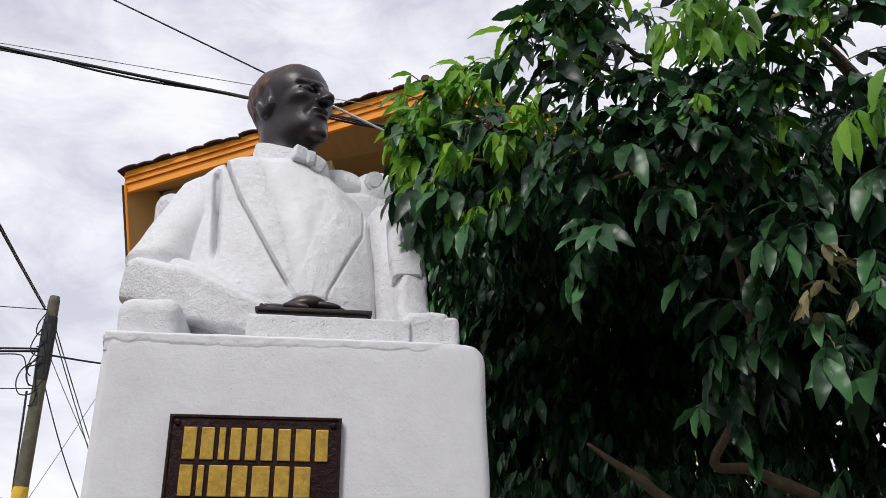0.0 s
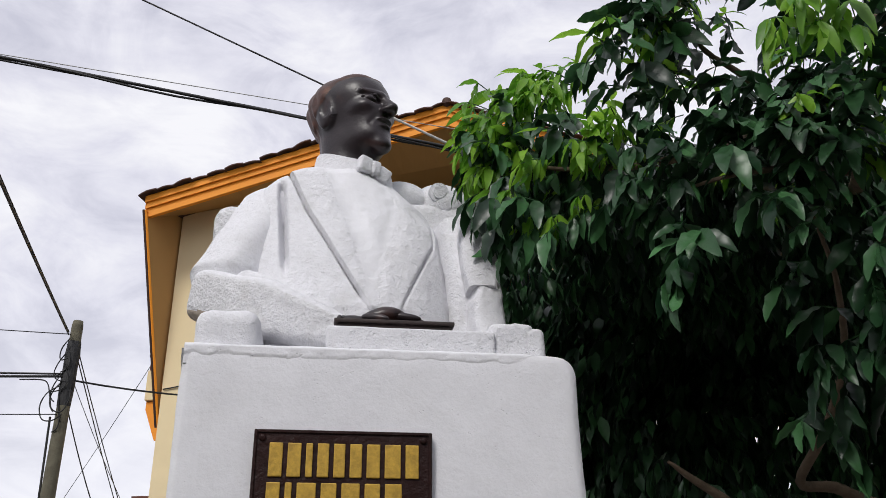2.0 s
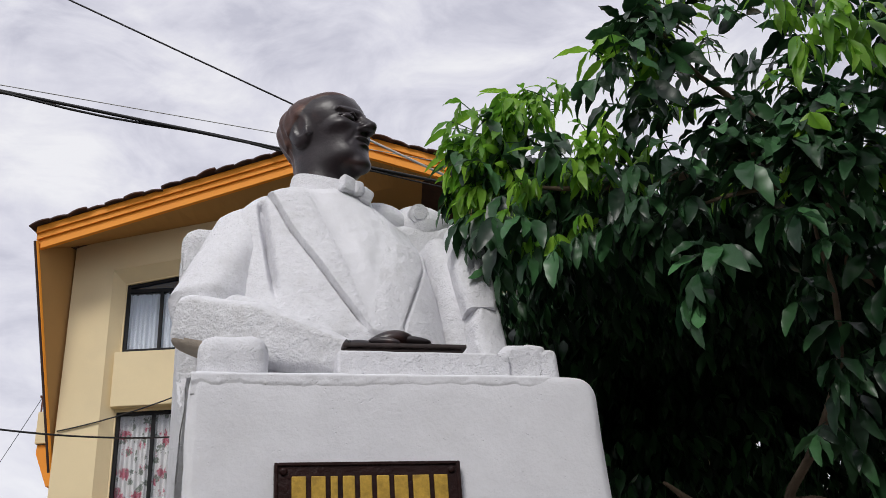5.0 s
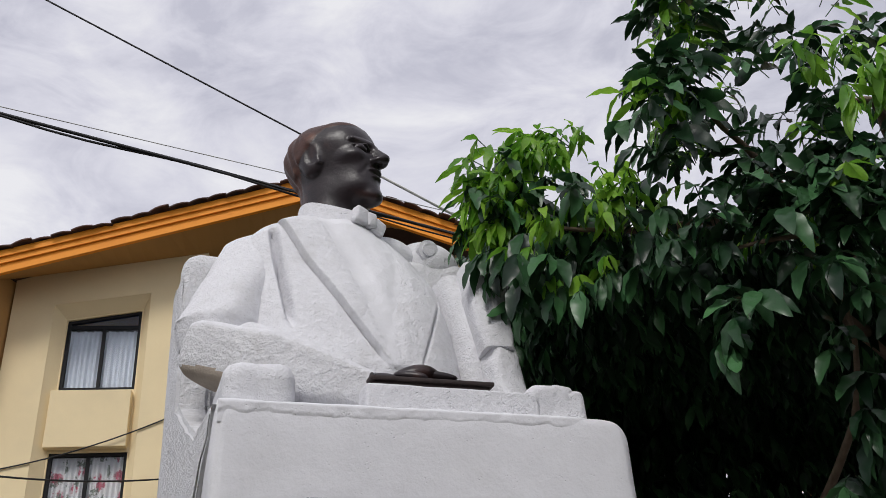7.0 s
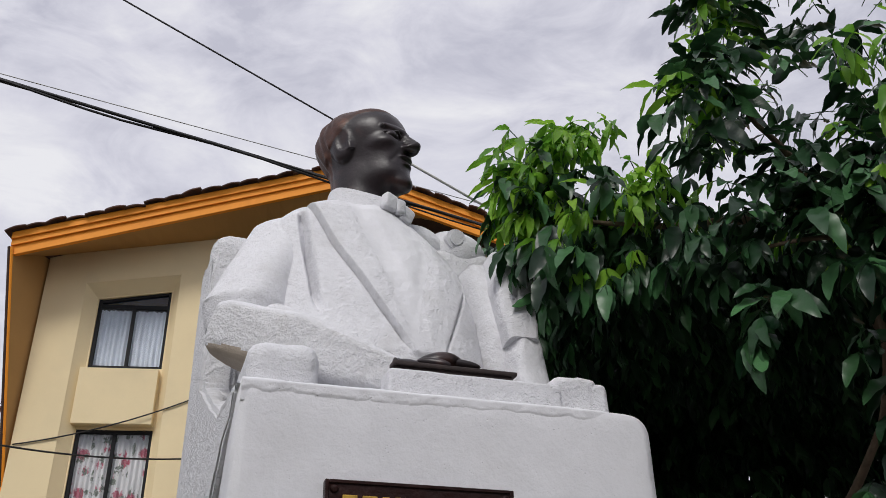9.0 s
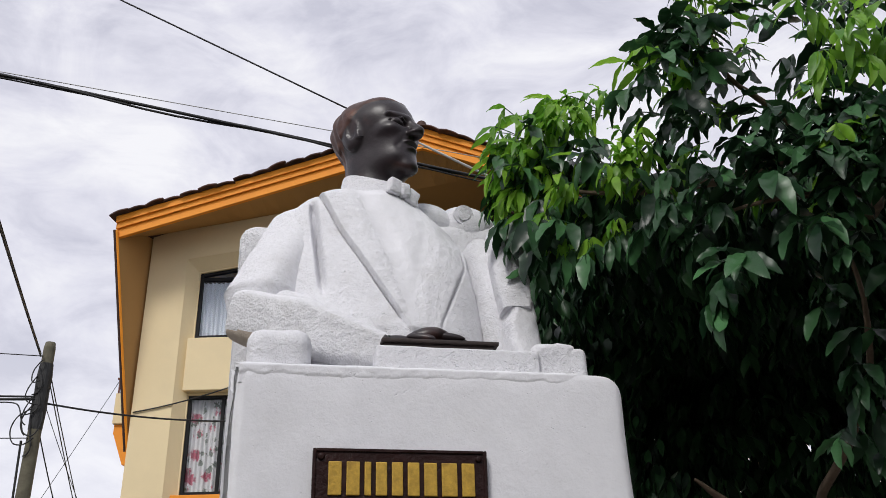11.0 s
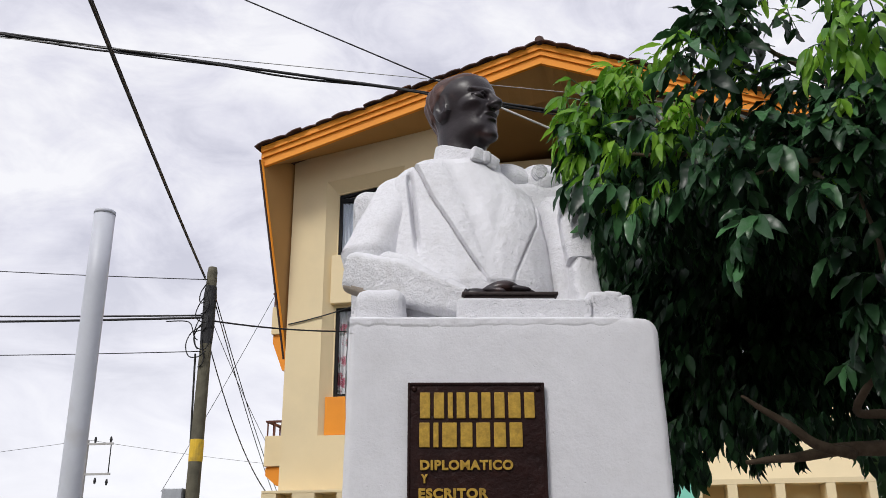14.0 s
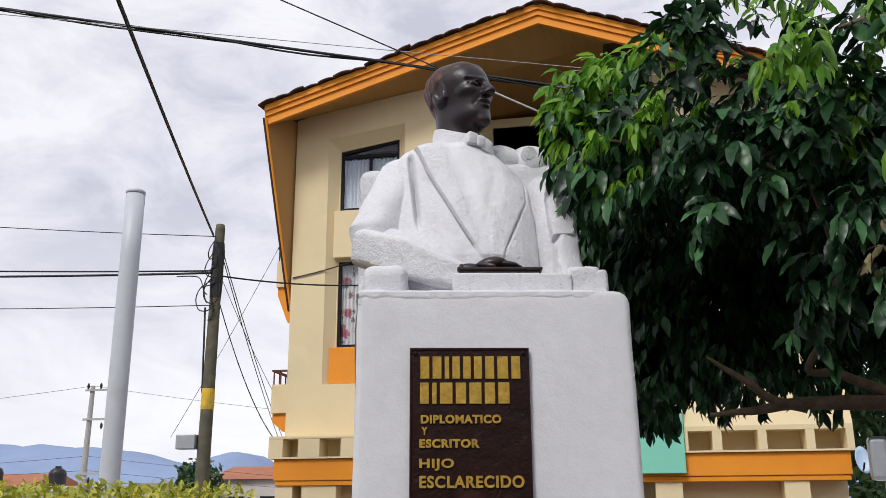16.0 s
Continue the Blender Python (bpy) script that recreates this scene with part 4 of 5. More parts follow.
for a, b in ((-5.18, -4.9), (-4.75, -4.2), (-2.6, -2.3), (0.6, 0.98), (2.38, 2.72)):
    part("ground_pier", boxbm(a, b, BY + 0.05, FY - 0.003, 0, 2.083), CREAM, house)
# dark sheet that gives the shop opening its shade
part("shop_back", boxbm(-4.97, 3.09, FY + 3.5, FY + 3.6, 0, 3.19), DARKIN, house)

dish = empty("satellite_dish", "pale blue satellite dish fixed beside the beam", "satellite dish")
db = bmesh.new()
prof = [(0.0, 0.0), (0.06, 0.006), (0.12, 0.024), (0.17, 0.05), (0.172, 0.056), (0.12, 0.03), (0.06, 0.012)]
rings = [[Vector((r * 0.62 * math.cos(2 * math.pi * k / 24), r * 1.15 * math.sin(2 * math.pi * k / 24), z)) for k in range(24)] for r, z in [(0.004, 0.0)] + prof[1:] + [(0.004, 0.008)]]
loft(db, rings)
part("reflector", db, mat("pale dish paint", (0.42, 0.55, 0.72), 0.5, 0.08), dish, smooth=True, m=pose(3.40, 12.62, 2.33, 72, 0, 10))
ab = bmesh.new()
tube(ab, ((3.40, 12.63, 2.20), (3.36, 12.40, 2.22), (3.37, 12.36, 2.30)), 0.012, 6)
tube(ab, ((3.40, 12.66, 2.33), (3.34, 12.80, 2.28), (3.30, 12.86, 2.28)), 0.016, 6)
part("arm", ab, BLACK, dish)

# ---- poles ----
pole = empty("utility_pole", "weathered round utility pole with black cables and yellow band", "utility pole")
px, py = -5.285, 10.44


def pole_x(z):
    return px - 0.09 * (5.6 - z) / 3.6 * 0.35


bm = bmesh.new()
tube(bm, [(pole_x(z), py, z) for z in (0, 1, 2, 3, 4, 5, 5.55, 5.62)], [0.105, 0.10, 0.092, 0.086, 0.079, 0.072, 0.068, 0.058], 18)
part("post", bm, POLE, pole, smooth=True)
bm = bmesh.new()
tube(bm, [(pole_x(z), py, z) for z in (4.55, 4.8, 5.0, 5.2, 5.35)], [0.078, 0.088, 0.084, 0.088, 0.076], 14)
part("wrap", bm, TAR, pole, "black tarred cable wrap")
bm = bmesh.new()
tube(bm, [(pole_x(z), py, z) for z in (3.02, 3.06, 3.26, 3.30)], [0.087, 0.090, 0.088, 0.085], 18)
part("painted_band", bm, YELLOW, pole, "yellow painted band")
bm = bmesh.new()
tube(bm, sag((pole_x(4.45) - 0.125, py - 0.03, 4.42), (pole_x(3.2) - 0.075, py - 0.03, 3.25), 0.0, 6), 0.014, 8)
part("conduit", bm, TAR, pole)
part("meter_box", boxbm(-5.67, -5.40, py - 0.12, py + 0.02, 2.50, 2.69, bevel=0.012), METAL, pole, "grey metal box")
for k in range(7):
    bm = bmesh.new()
    r = random.Random(k)
    z0, z1 = 5.3 - 0.12 * k, 4.95 - 0.12 * k
    mid = Vector((px + r.uniform(-0.34, 0.20), py - 0.12, (z0 + z1) / 2 - r.uniform(0.0, 0.2)))
    p0, p2 = Vector((px - 0.05, py - 0.08, z0)), Vector((px + r.uniform(-0.2, 0.08), py - 0.08, z1))
    tube(bm, [(p0 * (1 - f) ** 2 + mid * 2 * f * (1 - f) + p2 * f * f) for f in [i / 10 for i in range(11)]], 0.008, 5)
    part("loop", bm, CABLE, pole)

tubepole = empty("metal_post", "plain pale grey round metal post with flat cap", "post")
bm = bmesh.new()
tube(bm, [(-2.41, 3.08, z) for z in (0, 1, 2, 3, 3.335)], 0.0495, 28)
part("tube", bm, GREYPOLE, tubepole, smooth=True)
bm = bmesh.new()
tube(bm, [(-2.41, 3.08, z) for z in (3.336, 3.352, 3.358)], [0.051, 0.051, 0.044], 28)
part("cap", bm, GREYPOLE, tubepole, smooth=True)
bm = bmesh.new()
tube(bm, [(-2.41, 3.08, z) for z in (0.0, 0.02)], 0.12, 24)
part("base_plate", bm, METAL, tubepole)


def cable(label, pts, r, material=CABLE, n=6, name="cable"):
    bm = bmesh.new()
    tube(bm, pts, r, n)
    return tagged(part(name, bm, material, smooth=True), label, "cable", "overhead cables")


def ext(a, b, f0, f1):
    a, b = Vector(a), Vector(b)
    return a + (b - a) * f0, a + (b - a) * f1


# bundle that crosses the sky over the head: two strands twisted with small offsets
a, b = ext((-4.5, 4.46, 5.5), (-0.38, 5.69, 5.06), -1.2, 1.9)
line = sag(a, b, 0.0, 60)
cable("thick black overhead cable bundle crossing the sky", line, 0.0115)
cable("thick black overhead cable bundle crossing the sky", [p + Vector((0, 0.012 * math.cos(i * 0.9), -0.016 + 0.014 * math.sin(i * 0.9))) for i, p in enumerate(line)], 0.008)
cable("thick black overhead cable bundle crossing the sky", [p + Vector((0, 0.014 * math.cos(i * 0.5 + 2), -0.012 + 0.024 * math.sin(i * 0.37 + 1))) for i, p in enumerate(line)], 0.006)
a, b = ext((-4.41, 4.36, 5.38), (-1.64, 5.39, 5.34), -1.2, 2.4)
cable("thin grey overhead wire", sag(a, b, 0.0, 30), 0.0032, PALEWIRE)
a, b = ext((-1.85, 3.54, 4.735), (-0.34, 3.80, 3.985), -2.2, 1.0)
cable("thin black wire running behind the head into the tree", sag(a, ext((-1.85, 3.54, 4.735), (-0.34, 3.80, 3.985), 0, 0.80)[1], 0.0, 20), 0.0042)
cable("pale wire end in front of the tree", [ext((-1.85, 3.54, 4.735), (-0.34, 3.80, 3.985), 0, f)[1] for f in (0.80, 1.0, 1.3)], 0.006, PALEWIRE)
for k, dz in enumerate((0, 0.03)):
    cable("black service cable from the utility pole", sag((-2.83 + 2.5 * 0.6, 3.39 - 6.95 * 0.6, 4.72 - 0.74 * 0.4 + dz), (-5.33, 10.34, 5.42 + dz), 0.06, 30), 0.011 if k == 0 else 0.006)
for z0, z1, r, d in ((5.14, 4.93, 0.012, 0.05), (5.06, 4.90, 0.016, 0.05), (5.82, 5.43, 0.006, 0.06), (4.58, 4.44, 0.006, 0.05)):
    cable("black street cable between utility poles", sag((-14.0, py - 0.1, z0 + (z0 - z1) * 1.6), (pole_x(z1) - 0.03, py - 0.07, z1), d, 30), r)
cable("black cable from the pole to the house", sag((-5.24, py, 4.87), (-2.65, FY - 0.02, 5.35), 0.12, 20), 0.012)
cable("thin black wire drooping across the house wall", sag((-5.15, FY - 0.02, 5.50), (-2.62, FY - 0.02, 6.30), 0.10, 20), 0.010)
for x1, z1, y1, z0, r in ((-8.85, 2.85, 24.3, 5.30, 0.008), (-8.75, 2.55, 24.0, 5.22, 0.008), (-5.42, 2.78, 13.5, 4.55, 0.008), (-6.6, 2.9, 19.0, 4.9, 0.005)):
    cable("thin drop wire from the utility pole", sag((-5.25, py, z0), (x1, y1, z1), 0.25, 20), r)

cable("thin wire crossing behind the utility pole", sag((-6.3, 16.8, 8.2), (-9.6, 18.0, 3.3), 0.1, 20), 0.006)

# slack loops at the utility pole
def bend(pts):
    P, fine = [Vector(p) for p in pts], []
    for i in range(len(P) - 1):
        p0, p1, p2, p3 = P[max(i - 1, 0)], P[i], P[i + 1], P[min(i + 2, len(P) - 1)]
        for k in range(6):
            t = k / 6
            fine.append(0.5 * ((2 * p1) + (p2 - p0) * t + (2 * p0 - 5 * p1 + 4 * p2 - p3) * t * t + (3 * p1 - p0 - 3 * p2 + p3) * t ** 3))
    return fine + [P[-1]]


cable("black cable slack looped beside the wooden utility pole", bend(((-5.818, 10.3, 4.854), (-5.565, 10.3, 4.846), (-5.464, 10.3, 4.795), (-5.404, 10.3, 4.618), (-5.359, 10.3, 4.484), (-5.246, 10.3, 4.452), (-5.173, 10.3, 4.581), (-5.173, 10.3, 4.714))), 0.008)
cable("black cable slack looped beside the wooden utility pole", bend(((-5.304, 10.3, 4.769), (-5.455, 10.3, 4.674), (-5.513, 10.3, 4.517), (-5.461, 10.3, 4.369), (-5.335, 10.3, 4.351), (-5.231, 10.3, 4.425))), 0.008)
cable("black cable slack looped beside the wooden utility pole", bend(((-5.283, 10.3, 5.356), (-5.359, 10.3, 5.237), (-5.371, 10.3, 5.129), (-5.342, 10.3, 5.083), (-5.277, 10.3, 5.102))), 0.008)

# ---- distance ----
hb = bmesh.new()
rows = []
for j in range(40):
    fy = j / 39
    r = []
    for i in range(160):
        x = -2300 + 4300 * i / 159
        env = 42 * math.exp(-((x + 612) / 62) ** 2) + 62 * (1 - smooth(x, -930, -560)) + 58 + 22 * smooth(x, -500, 900)
        env += 9 * noise.noise((x * 0.006, 2, 0)) + 5 * noise.noise((x * 0.02, 5, 0))
        z = env * math.sin(math.pi * min(1, fy * 1.02)) ** 0.8 + 4 * noise.noise((x * 0.03, fy * 9, 1)) * math.sin(math.pi * fy)
        r.append(Vector((x, 1250 + 500 * fy, z - 4)))
    rows.append(r)
vs = [[hb.verts.new(p) for p in r] for r in rows]
for a, b in zip(vs, vs[1:]):
    for i in range(159):
        hb.faces.new((a[i], a[i + 1], b[i + 1], b[i]))
tagged(part("mountain_range", hb, HILL, smooth=True), "mountain range behind the town, coloured blue with haze", "mountain", kind="structure")


def far_house(x, y, w, d, h, roof):
    e = empty("distant_house", "low plastered town house far off", "house", group="town houses")
    part("wall", boxbm(x, x + w, y, y + d, 0, h), FARWALL, e)
    if roof:
        rb = bmesh.new()
        prism(rb, ((y - 0.4, h + 0.005), (y + d + 0.4, h + 0.005), (y + d / 2, h + 1.1)), "x", x - 0.3, x + w + 0.3)
        part("roof", rb, FARTILE, e)
    else:
        part("parapet", boxbm(x - 0.1, x + w + 0.1, y - 0.1, y + d + 0.1, h + 0.005, h + 0.35), FARWALL, e)
    for k in range(2):
        part("window", boxbm(x + w * (0.2 + 0.4 * k), x + w * (0.4 + 0.4 * k), y - 0.05, y - 0.004, h * 0.35, h * 0.7), BLACK, e)


for x, y, w, d, h, rf in ((-52, 62, 9, 8, 3.6, True), (-42, 60, 7, 8, 3.2, False), (-34.5, 62, 6, 7, 3.4, False), (-29, 64, 6, 8, 4.0, True), (-24.0, 70, 8, 8, 3.6, False), (-62, 66, 9, 8, 3.8, False)):
    far_house(x, y, w, d, h, rf)


def tank(x, y, z):
    e = empty("water_tank", "black plastic roof water tank", "water tank", group="roof tanks")
    bm = bmesh.new()
    tube(bm, [(x, y, z + q) for q in (0, 0.05, 0.9, 1.15, 1.3, 1.32)], [0.60, 0.62, 0.62, 0.5, 0.25, 0.2], 18)
    part("drum", bm, TANK, e)
    bm = bmesh.new()
    tube(bm, [(x, y, z + 1.321), (x, y, z + 1.42)], 0.22, 14)
    part("lid", bm, TANK, e)


tank(-39.8, 61.0, 3.556)
tank(-46.0, 62.5, 3.60 + 0.2)
tank(-31.0, 63.5, 3.756)

hp = empty("power_pole", "distant concrete pole frame with crossarms and insulators", "power pole")
for x in (-37.2,):
    bm = bmesh.new()
    tube(bm, ((x, 60, 0), (x + 0.05, 60, 5), (x + 0.12, 60, 10.6)), [0.26, 0.22, 0.16], 10)
    part("post", bm, CONCRETE, hp)
for z, w in ((10.2, 2.6), (8.1, 2.6), (4.3, 2.2)):
    part("crossarm", boxbm(-37.5, -37.5 + w, 59.72, 59.83, z, z + 0.14), CONCRETE, hp)
for x, z in ((-37.3, 10.35), (-36.3, 10.35), (-35.1, 10.35), (-36.0, 7.5), (-35.1, 7.4), (-36.6, 3.7)):
    bm = bmesh.new()
    tube(bm, ((x, 59.77, z), (x, 59.77, z + 0.2), (x, 59.77, z + 0.42)), [0.06, 0.11, 0.05], 8)
    part("insulator", bm, TAR, hp)
bm = bmesh.new()
tube(bm, ((-35.05, 59.77, 10.2), (-35.05, 59.77, 8.2)), 0.04, 6)
part("stay", bm, TAR, hp)
bm = bmesh.new()
tube(bm, ((-36.9, 59.6, 3.0), (-36.9, 59.6, 3.15), (-36.9, 59.6, 4.0), (-36.9, 59.6, 4.1)), [0.2, 0.32, 0.32, 0.2], 12)
part("transformer", bm, CONCRETE, hp)
for k, (z, d) in enumerate(((10.6, 1.6), (5.6, 1.2), (4.6, 0.9))):
    cable("thin dark power line far off", sag((-120, 75 - k, z + 1.0), (-37.0, 60, z), d, 20), 0.014)
    cable("thin dark power line far off", sag((-37.0, 60, z), (20, 75 + k, z - 2.5), d, 20), 0.012)


# ---- leaves and plants ----
def leaf_shape(rows, half, wave=0.17, fold=0.34, droop=0.24):
    """One leaf, 1 long along x, with a raised fold and wavy edges: vertices and quads."""
    vs, fs = [], []
    for i in range(rows + 1):
        t = i / rows
        w = half * math.sin(math.pi * min(1, t ** 0.88 * 0.985 + 0.012)) ** 0.80 * (1 + 0.035 * math.sin(t * 21))
        z = -droop * t * t
        e = wave * w * 1.6
        vs += [(t + 0.02 * math.sin(t * 17), -w, z + w * fold + e * math.sin(t * 19)), (t, 0, z), (t, w, z + w * fold + e * math.cos(t * 17))]
    for i in range(rows):
        for k in (0, 1):
            a = 3 * i + k
            fs.append((a, a + 3, a + 4, a + 1))
    return np.array(vs, float), np.array(fs, int)


FINE, COARSE, SLIM = leaf_shape(12, 0.180, 0.085, 0.30, 0.30), leaf_shape(4, 0.19), leaf_shape(9, 0.135, 0.08, 0.30, 0.36)
LV, LF = FINE


def leaf_frame(d, up, size):
    d = d / np.linalg.norm(d)
    s = np.cross(up, d)
    n = np.linalg.norm(s)
    s = np.array((1.0, 0, 0)) if n < 1e-3 else s / n
    u = np.cross(d, s)
    return np.stack([d, s, u], 1) * size


def spray(rng, base, out, n_pairs, size, frames, stems=None, hang=1.05):
    """A drooping compound leaf: pairs of leaflets along a bent stalk."""
    p, d = np.array(base, float), np.array(out, float)
    d /= np.linalg.norm(d)
    prev = p.copy()
    for i in range(n_pairs):
        d = d + np.array((0, 0, -0.16)) + rng.normal(0, 0.05, 3)
        d /= np.linalg.norm(d)
        p = p + d * size * 0.42
        s = np.cross(d, (0, 0, 1.0))
        s /= max(np.linalg.norm(s), 1e-3)
        if stems is not None:
            stems.append((prev.copy(), p.copy()))
        prev = p
        for sgn in (-1, 1):
            dd = d * 0.45 + s * sgn * (0.95 - 0.43 * hang) + np.array((0, 0, -hang)) + rng.normal(0, 0.22, 3)
            frames.append((p.copy(), leaf_frame(dd, np.array((0, 0, 1.0)) + rng.normal(0, 0.35, 3), size * rng.uniform(0.75, 1.15))))
    frames.append((p.copy(), leaf_frame(d + np.array((0, 0, -0.5)), np.array((0, 0, 1.0)) + rng.normal(0, 0.3, 3), size * 1.1)))


def leaves_mesh(name, frames, material, rough=(), fine=None):
    """Leaves at the frames in fine shape, and at the rough frames in a simpler one."""
    V, F, base = [], [], 0
    for some, (lv, lf) in ((frames, fine or FINE), (rough, COARSE)):
        for p, m in some:
            V.append(lv @ m.T + p)
            F.append(lf + base)
            base += len(lv)
    V, F = np.concatenate(V), np.concatenate(F)
    me = bpy.data.meshes.new(name)
    me.vertices.add(len(V))
    me.vertices.foreach_set("co", V.ravel())
    me.loops.add(F.size)
    me.loops.foreach_set("vertex_index", F.ravel())
    me.polygons.add(len(F))
    me.polygons.foreach_set("loop_start", np.arange(0, F.size, 4))
    me.polygons.foreach_set("use_smooth", [True] * len(F))
    me.update(calc_edges=True)
    me.validate()
    me.materials.append(material)
    return me


tree = empty("tree", "broad green tree with drooping compound leaves beside the pedestal", "tree")
rng = np.random.default_rng(5)
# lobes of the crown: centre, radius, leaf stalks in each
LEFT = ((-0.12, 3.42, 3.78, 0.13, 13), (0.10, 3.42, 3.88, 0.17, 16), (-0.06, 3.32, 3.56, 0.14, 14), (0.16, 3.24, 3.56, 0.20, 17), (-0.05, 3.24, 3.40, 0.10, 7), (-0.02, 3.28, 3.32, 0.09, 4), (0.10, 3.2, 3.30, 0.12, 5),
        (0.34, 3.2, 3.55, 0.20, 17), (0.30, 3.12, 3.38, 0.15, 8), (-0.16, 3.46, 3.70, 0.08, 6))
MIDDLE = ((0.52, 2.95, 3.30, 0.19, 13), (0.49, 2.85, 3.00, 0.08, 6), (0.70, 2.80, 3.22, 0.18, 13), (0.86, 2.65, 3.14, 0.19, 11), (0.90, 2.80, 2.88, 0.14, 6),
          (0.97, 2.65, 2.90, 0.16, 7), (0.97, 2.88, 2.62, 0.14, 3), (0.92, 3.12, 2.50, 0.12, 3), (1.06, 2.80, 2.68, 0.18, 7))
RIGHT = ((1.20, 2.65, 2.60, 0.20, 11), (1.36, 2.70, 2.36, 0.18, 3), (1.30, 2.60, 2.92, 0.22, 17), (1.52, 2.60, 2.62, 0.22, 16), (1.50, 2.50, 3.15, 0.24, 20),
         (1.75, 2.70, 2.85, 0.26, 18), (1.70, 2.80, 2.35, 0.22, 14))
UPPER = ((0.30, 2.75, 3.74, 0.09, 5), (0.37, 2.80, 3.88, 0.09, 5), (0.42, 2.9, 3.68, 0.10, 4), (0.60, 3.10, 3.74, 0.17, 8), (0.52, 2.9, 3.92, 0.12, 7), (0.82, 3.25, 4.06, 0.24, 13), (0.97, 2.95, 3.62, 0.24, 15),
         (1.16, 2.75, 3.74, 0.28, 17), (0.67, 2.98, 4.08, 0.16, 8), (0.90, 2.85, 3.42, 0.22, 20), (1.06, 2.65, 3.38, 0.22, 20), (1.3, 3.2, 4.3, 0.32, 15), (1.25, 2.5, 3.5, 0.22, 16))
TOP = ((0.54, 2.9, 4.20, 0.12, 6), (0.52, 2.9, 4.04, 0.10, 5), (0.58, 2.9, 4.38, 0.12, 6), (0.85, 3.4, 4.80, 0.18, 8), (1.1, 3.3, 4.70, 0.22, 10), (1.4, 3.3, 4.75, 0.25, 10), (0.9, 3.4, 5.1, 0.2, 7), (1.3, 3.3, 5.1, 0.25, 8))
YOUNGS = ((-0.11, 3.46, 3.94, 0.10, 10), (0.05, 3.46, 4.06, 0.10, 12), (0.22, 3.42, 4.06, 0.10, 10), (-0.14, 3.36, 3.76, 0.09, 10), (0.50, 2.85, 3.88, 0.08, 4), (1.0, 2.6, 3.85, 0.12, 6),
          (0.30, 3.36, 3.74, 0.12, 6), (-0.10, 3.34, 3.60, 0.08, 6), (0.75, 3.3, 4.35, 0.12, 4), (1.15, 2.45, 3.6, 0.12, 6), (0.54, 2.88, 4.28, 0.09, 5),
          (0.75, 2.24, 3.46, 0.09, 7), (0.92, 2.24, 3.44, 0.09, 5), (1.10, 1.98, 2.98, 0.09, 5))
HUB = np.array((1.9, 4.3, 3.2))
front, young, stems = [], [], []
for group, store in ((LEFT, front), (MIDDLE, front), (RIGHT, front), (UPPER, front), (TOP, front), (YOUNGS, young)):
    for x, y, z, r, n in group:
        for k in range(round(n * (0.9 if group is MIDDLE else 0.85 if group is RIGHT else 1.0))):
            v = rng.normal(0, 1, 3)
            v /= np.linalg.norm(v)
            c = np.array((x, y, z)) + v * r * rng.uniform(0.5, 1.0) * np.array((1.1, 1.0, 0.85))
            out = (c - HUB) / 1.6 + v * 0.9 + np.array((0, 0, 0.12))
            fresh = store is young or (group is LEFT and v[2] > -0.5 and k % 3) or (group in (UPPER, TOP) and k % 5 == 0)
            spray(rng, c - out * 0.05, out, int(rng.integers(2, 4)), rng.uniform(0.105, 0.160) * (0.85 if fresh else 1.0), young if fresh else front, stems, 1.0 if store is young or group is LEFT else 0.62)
# outer and back shell of the crown, thick enough to keep the inside dark
shell = []
for k in range(5200):
    v = rng.normal(0, 1, 3)
    v /= np.linalg.norm(v)
    c = np.array((1.95, 4.9, 3.05)) + v * np.array((1.80, 1.75, 1.12)) * rng.uniform(0.70, 1.0)
    if c[1] < 4.7 and c[2] < 3.40 + 0.25 * c[0]:
        continue
    if c[2] < 2.42 + 0.06 * math.sin(c[0] * 7) + 0.22 * max(0.0, c[1] - 4.6):
        continue
    spray(rng, c, v + np.array((0, 0, -0.25)), 3, rng.uniform(0.10, 0.15), shell)
# thick foliage behind the monument's end
for k in range(520):
    c = np.array((rng.uniform(-0.02, 0.40 if k % 2 else 1.3), rng.uniform(5.0, 5.7) if k % 2 else rng.uniform(5.6, 6.4), rng.uniform(2.55 if k % 2 else 2.80, 3.75)))
    spray(rng, c, rng.normal(0, 1, 3) + np.array((0, -0.3, -0.4)), 3, rng.uniform(0.10, 0.15), shell)
# mostly hidden leaf layer added over the hollow to keep sun out
for k in range(2400):
    c = np.array((rng.uniform(-0.05, 3.0), rng.uniform(3.45, 6.3), rng.uniform(3.50, 3.86)))
    spray(rng, c, rng.normal(0, 1, 3) * np.array((1, 1, 0.3)), 3, rng.uniform(0.11, 0.15), shell)
for k in range(800):
    c = np.array((rng.uniform(0.9, 3.6), rng.uniform(5.2, 6.4), rng.uniform(2.82, 4.0)))
    spray(rng, c, rng.normal(0, 1, 3) + np.array((0, -0.3, -0.4)), 3, rng.uniform(0.11, 0.15), shell)
# unseen crown leaves added beyond the right to shade the visible inside
for k in range(2000):
    v = rng.normal(0, 1, 3)
    v /= np.linalg.norm(v)
    c = np.array((2.75, 2.9, 3.4)) + v * np.array((1.2, 1.5, 1.2)) * rng.uniform(0.7, 1.0)
    if c[0] < 1.35 + 0.25 * max(0.0, 3.6 - c[1]) and c[1] < 4.2 or c[0] < 0.55 + 0.48 * (c[1] + 1.2):
        continue
    spray(rng, c, v + np.array((0, 0, -0.25)), 3, rng.uniform(0.11, 0.16), shell)
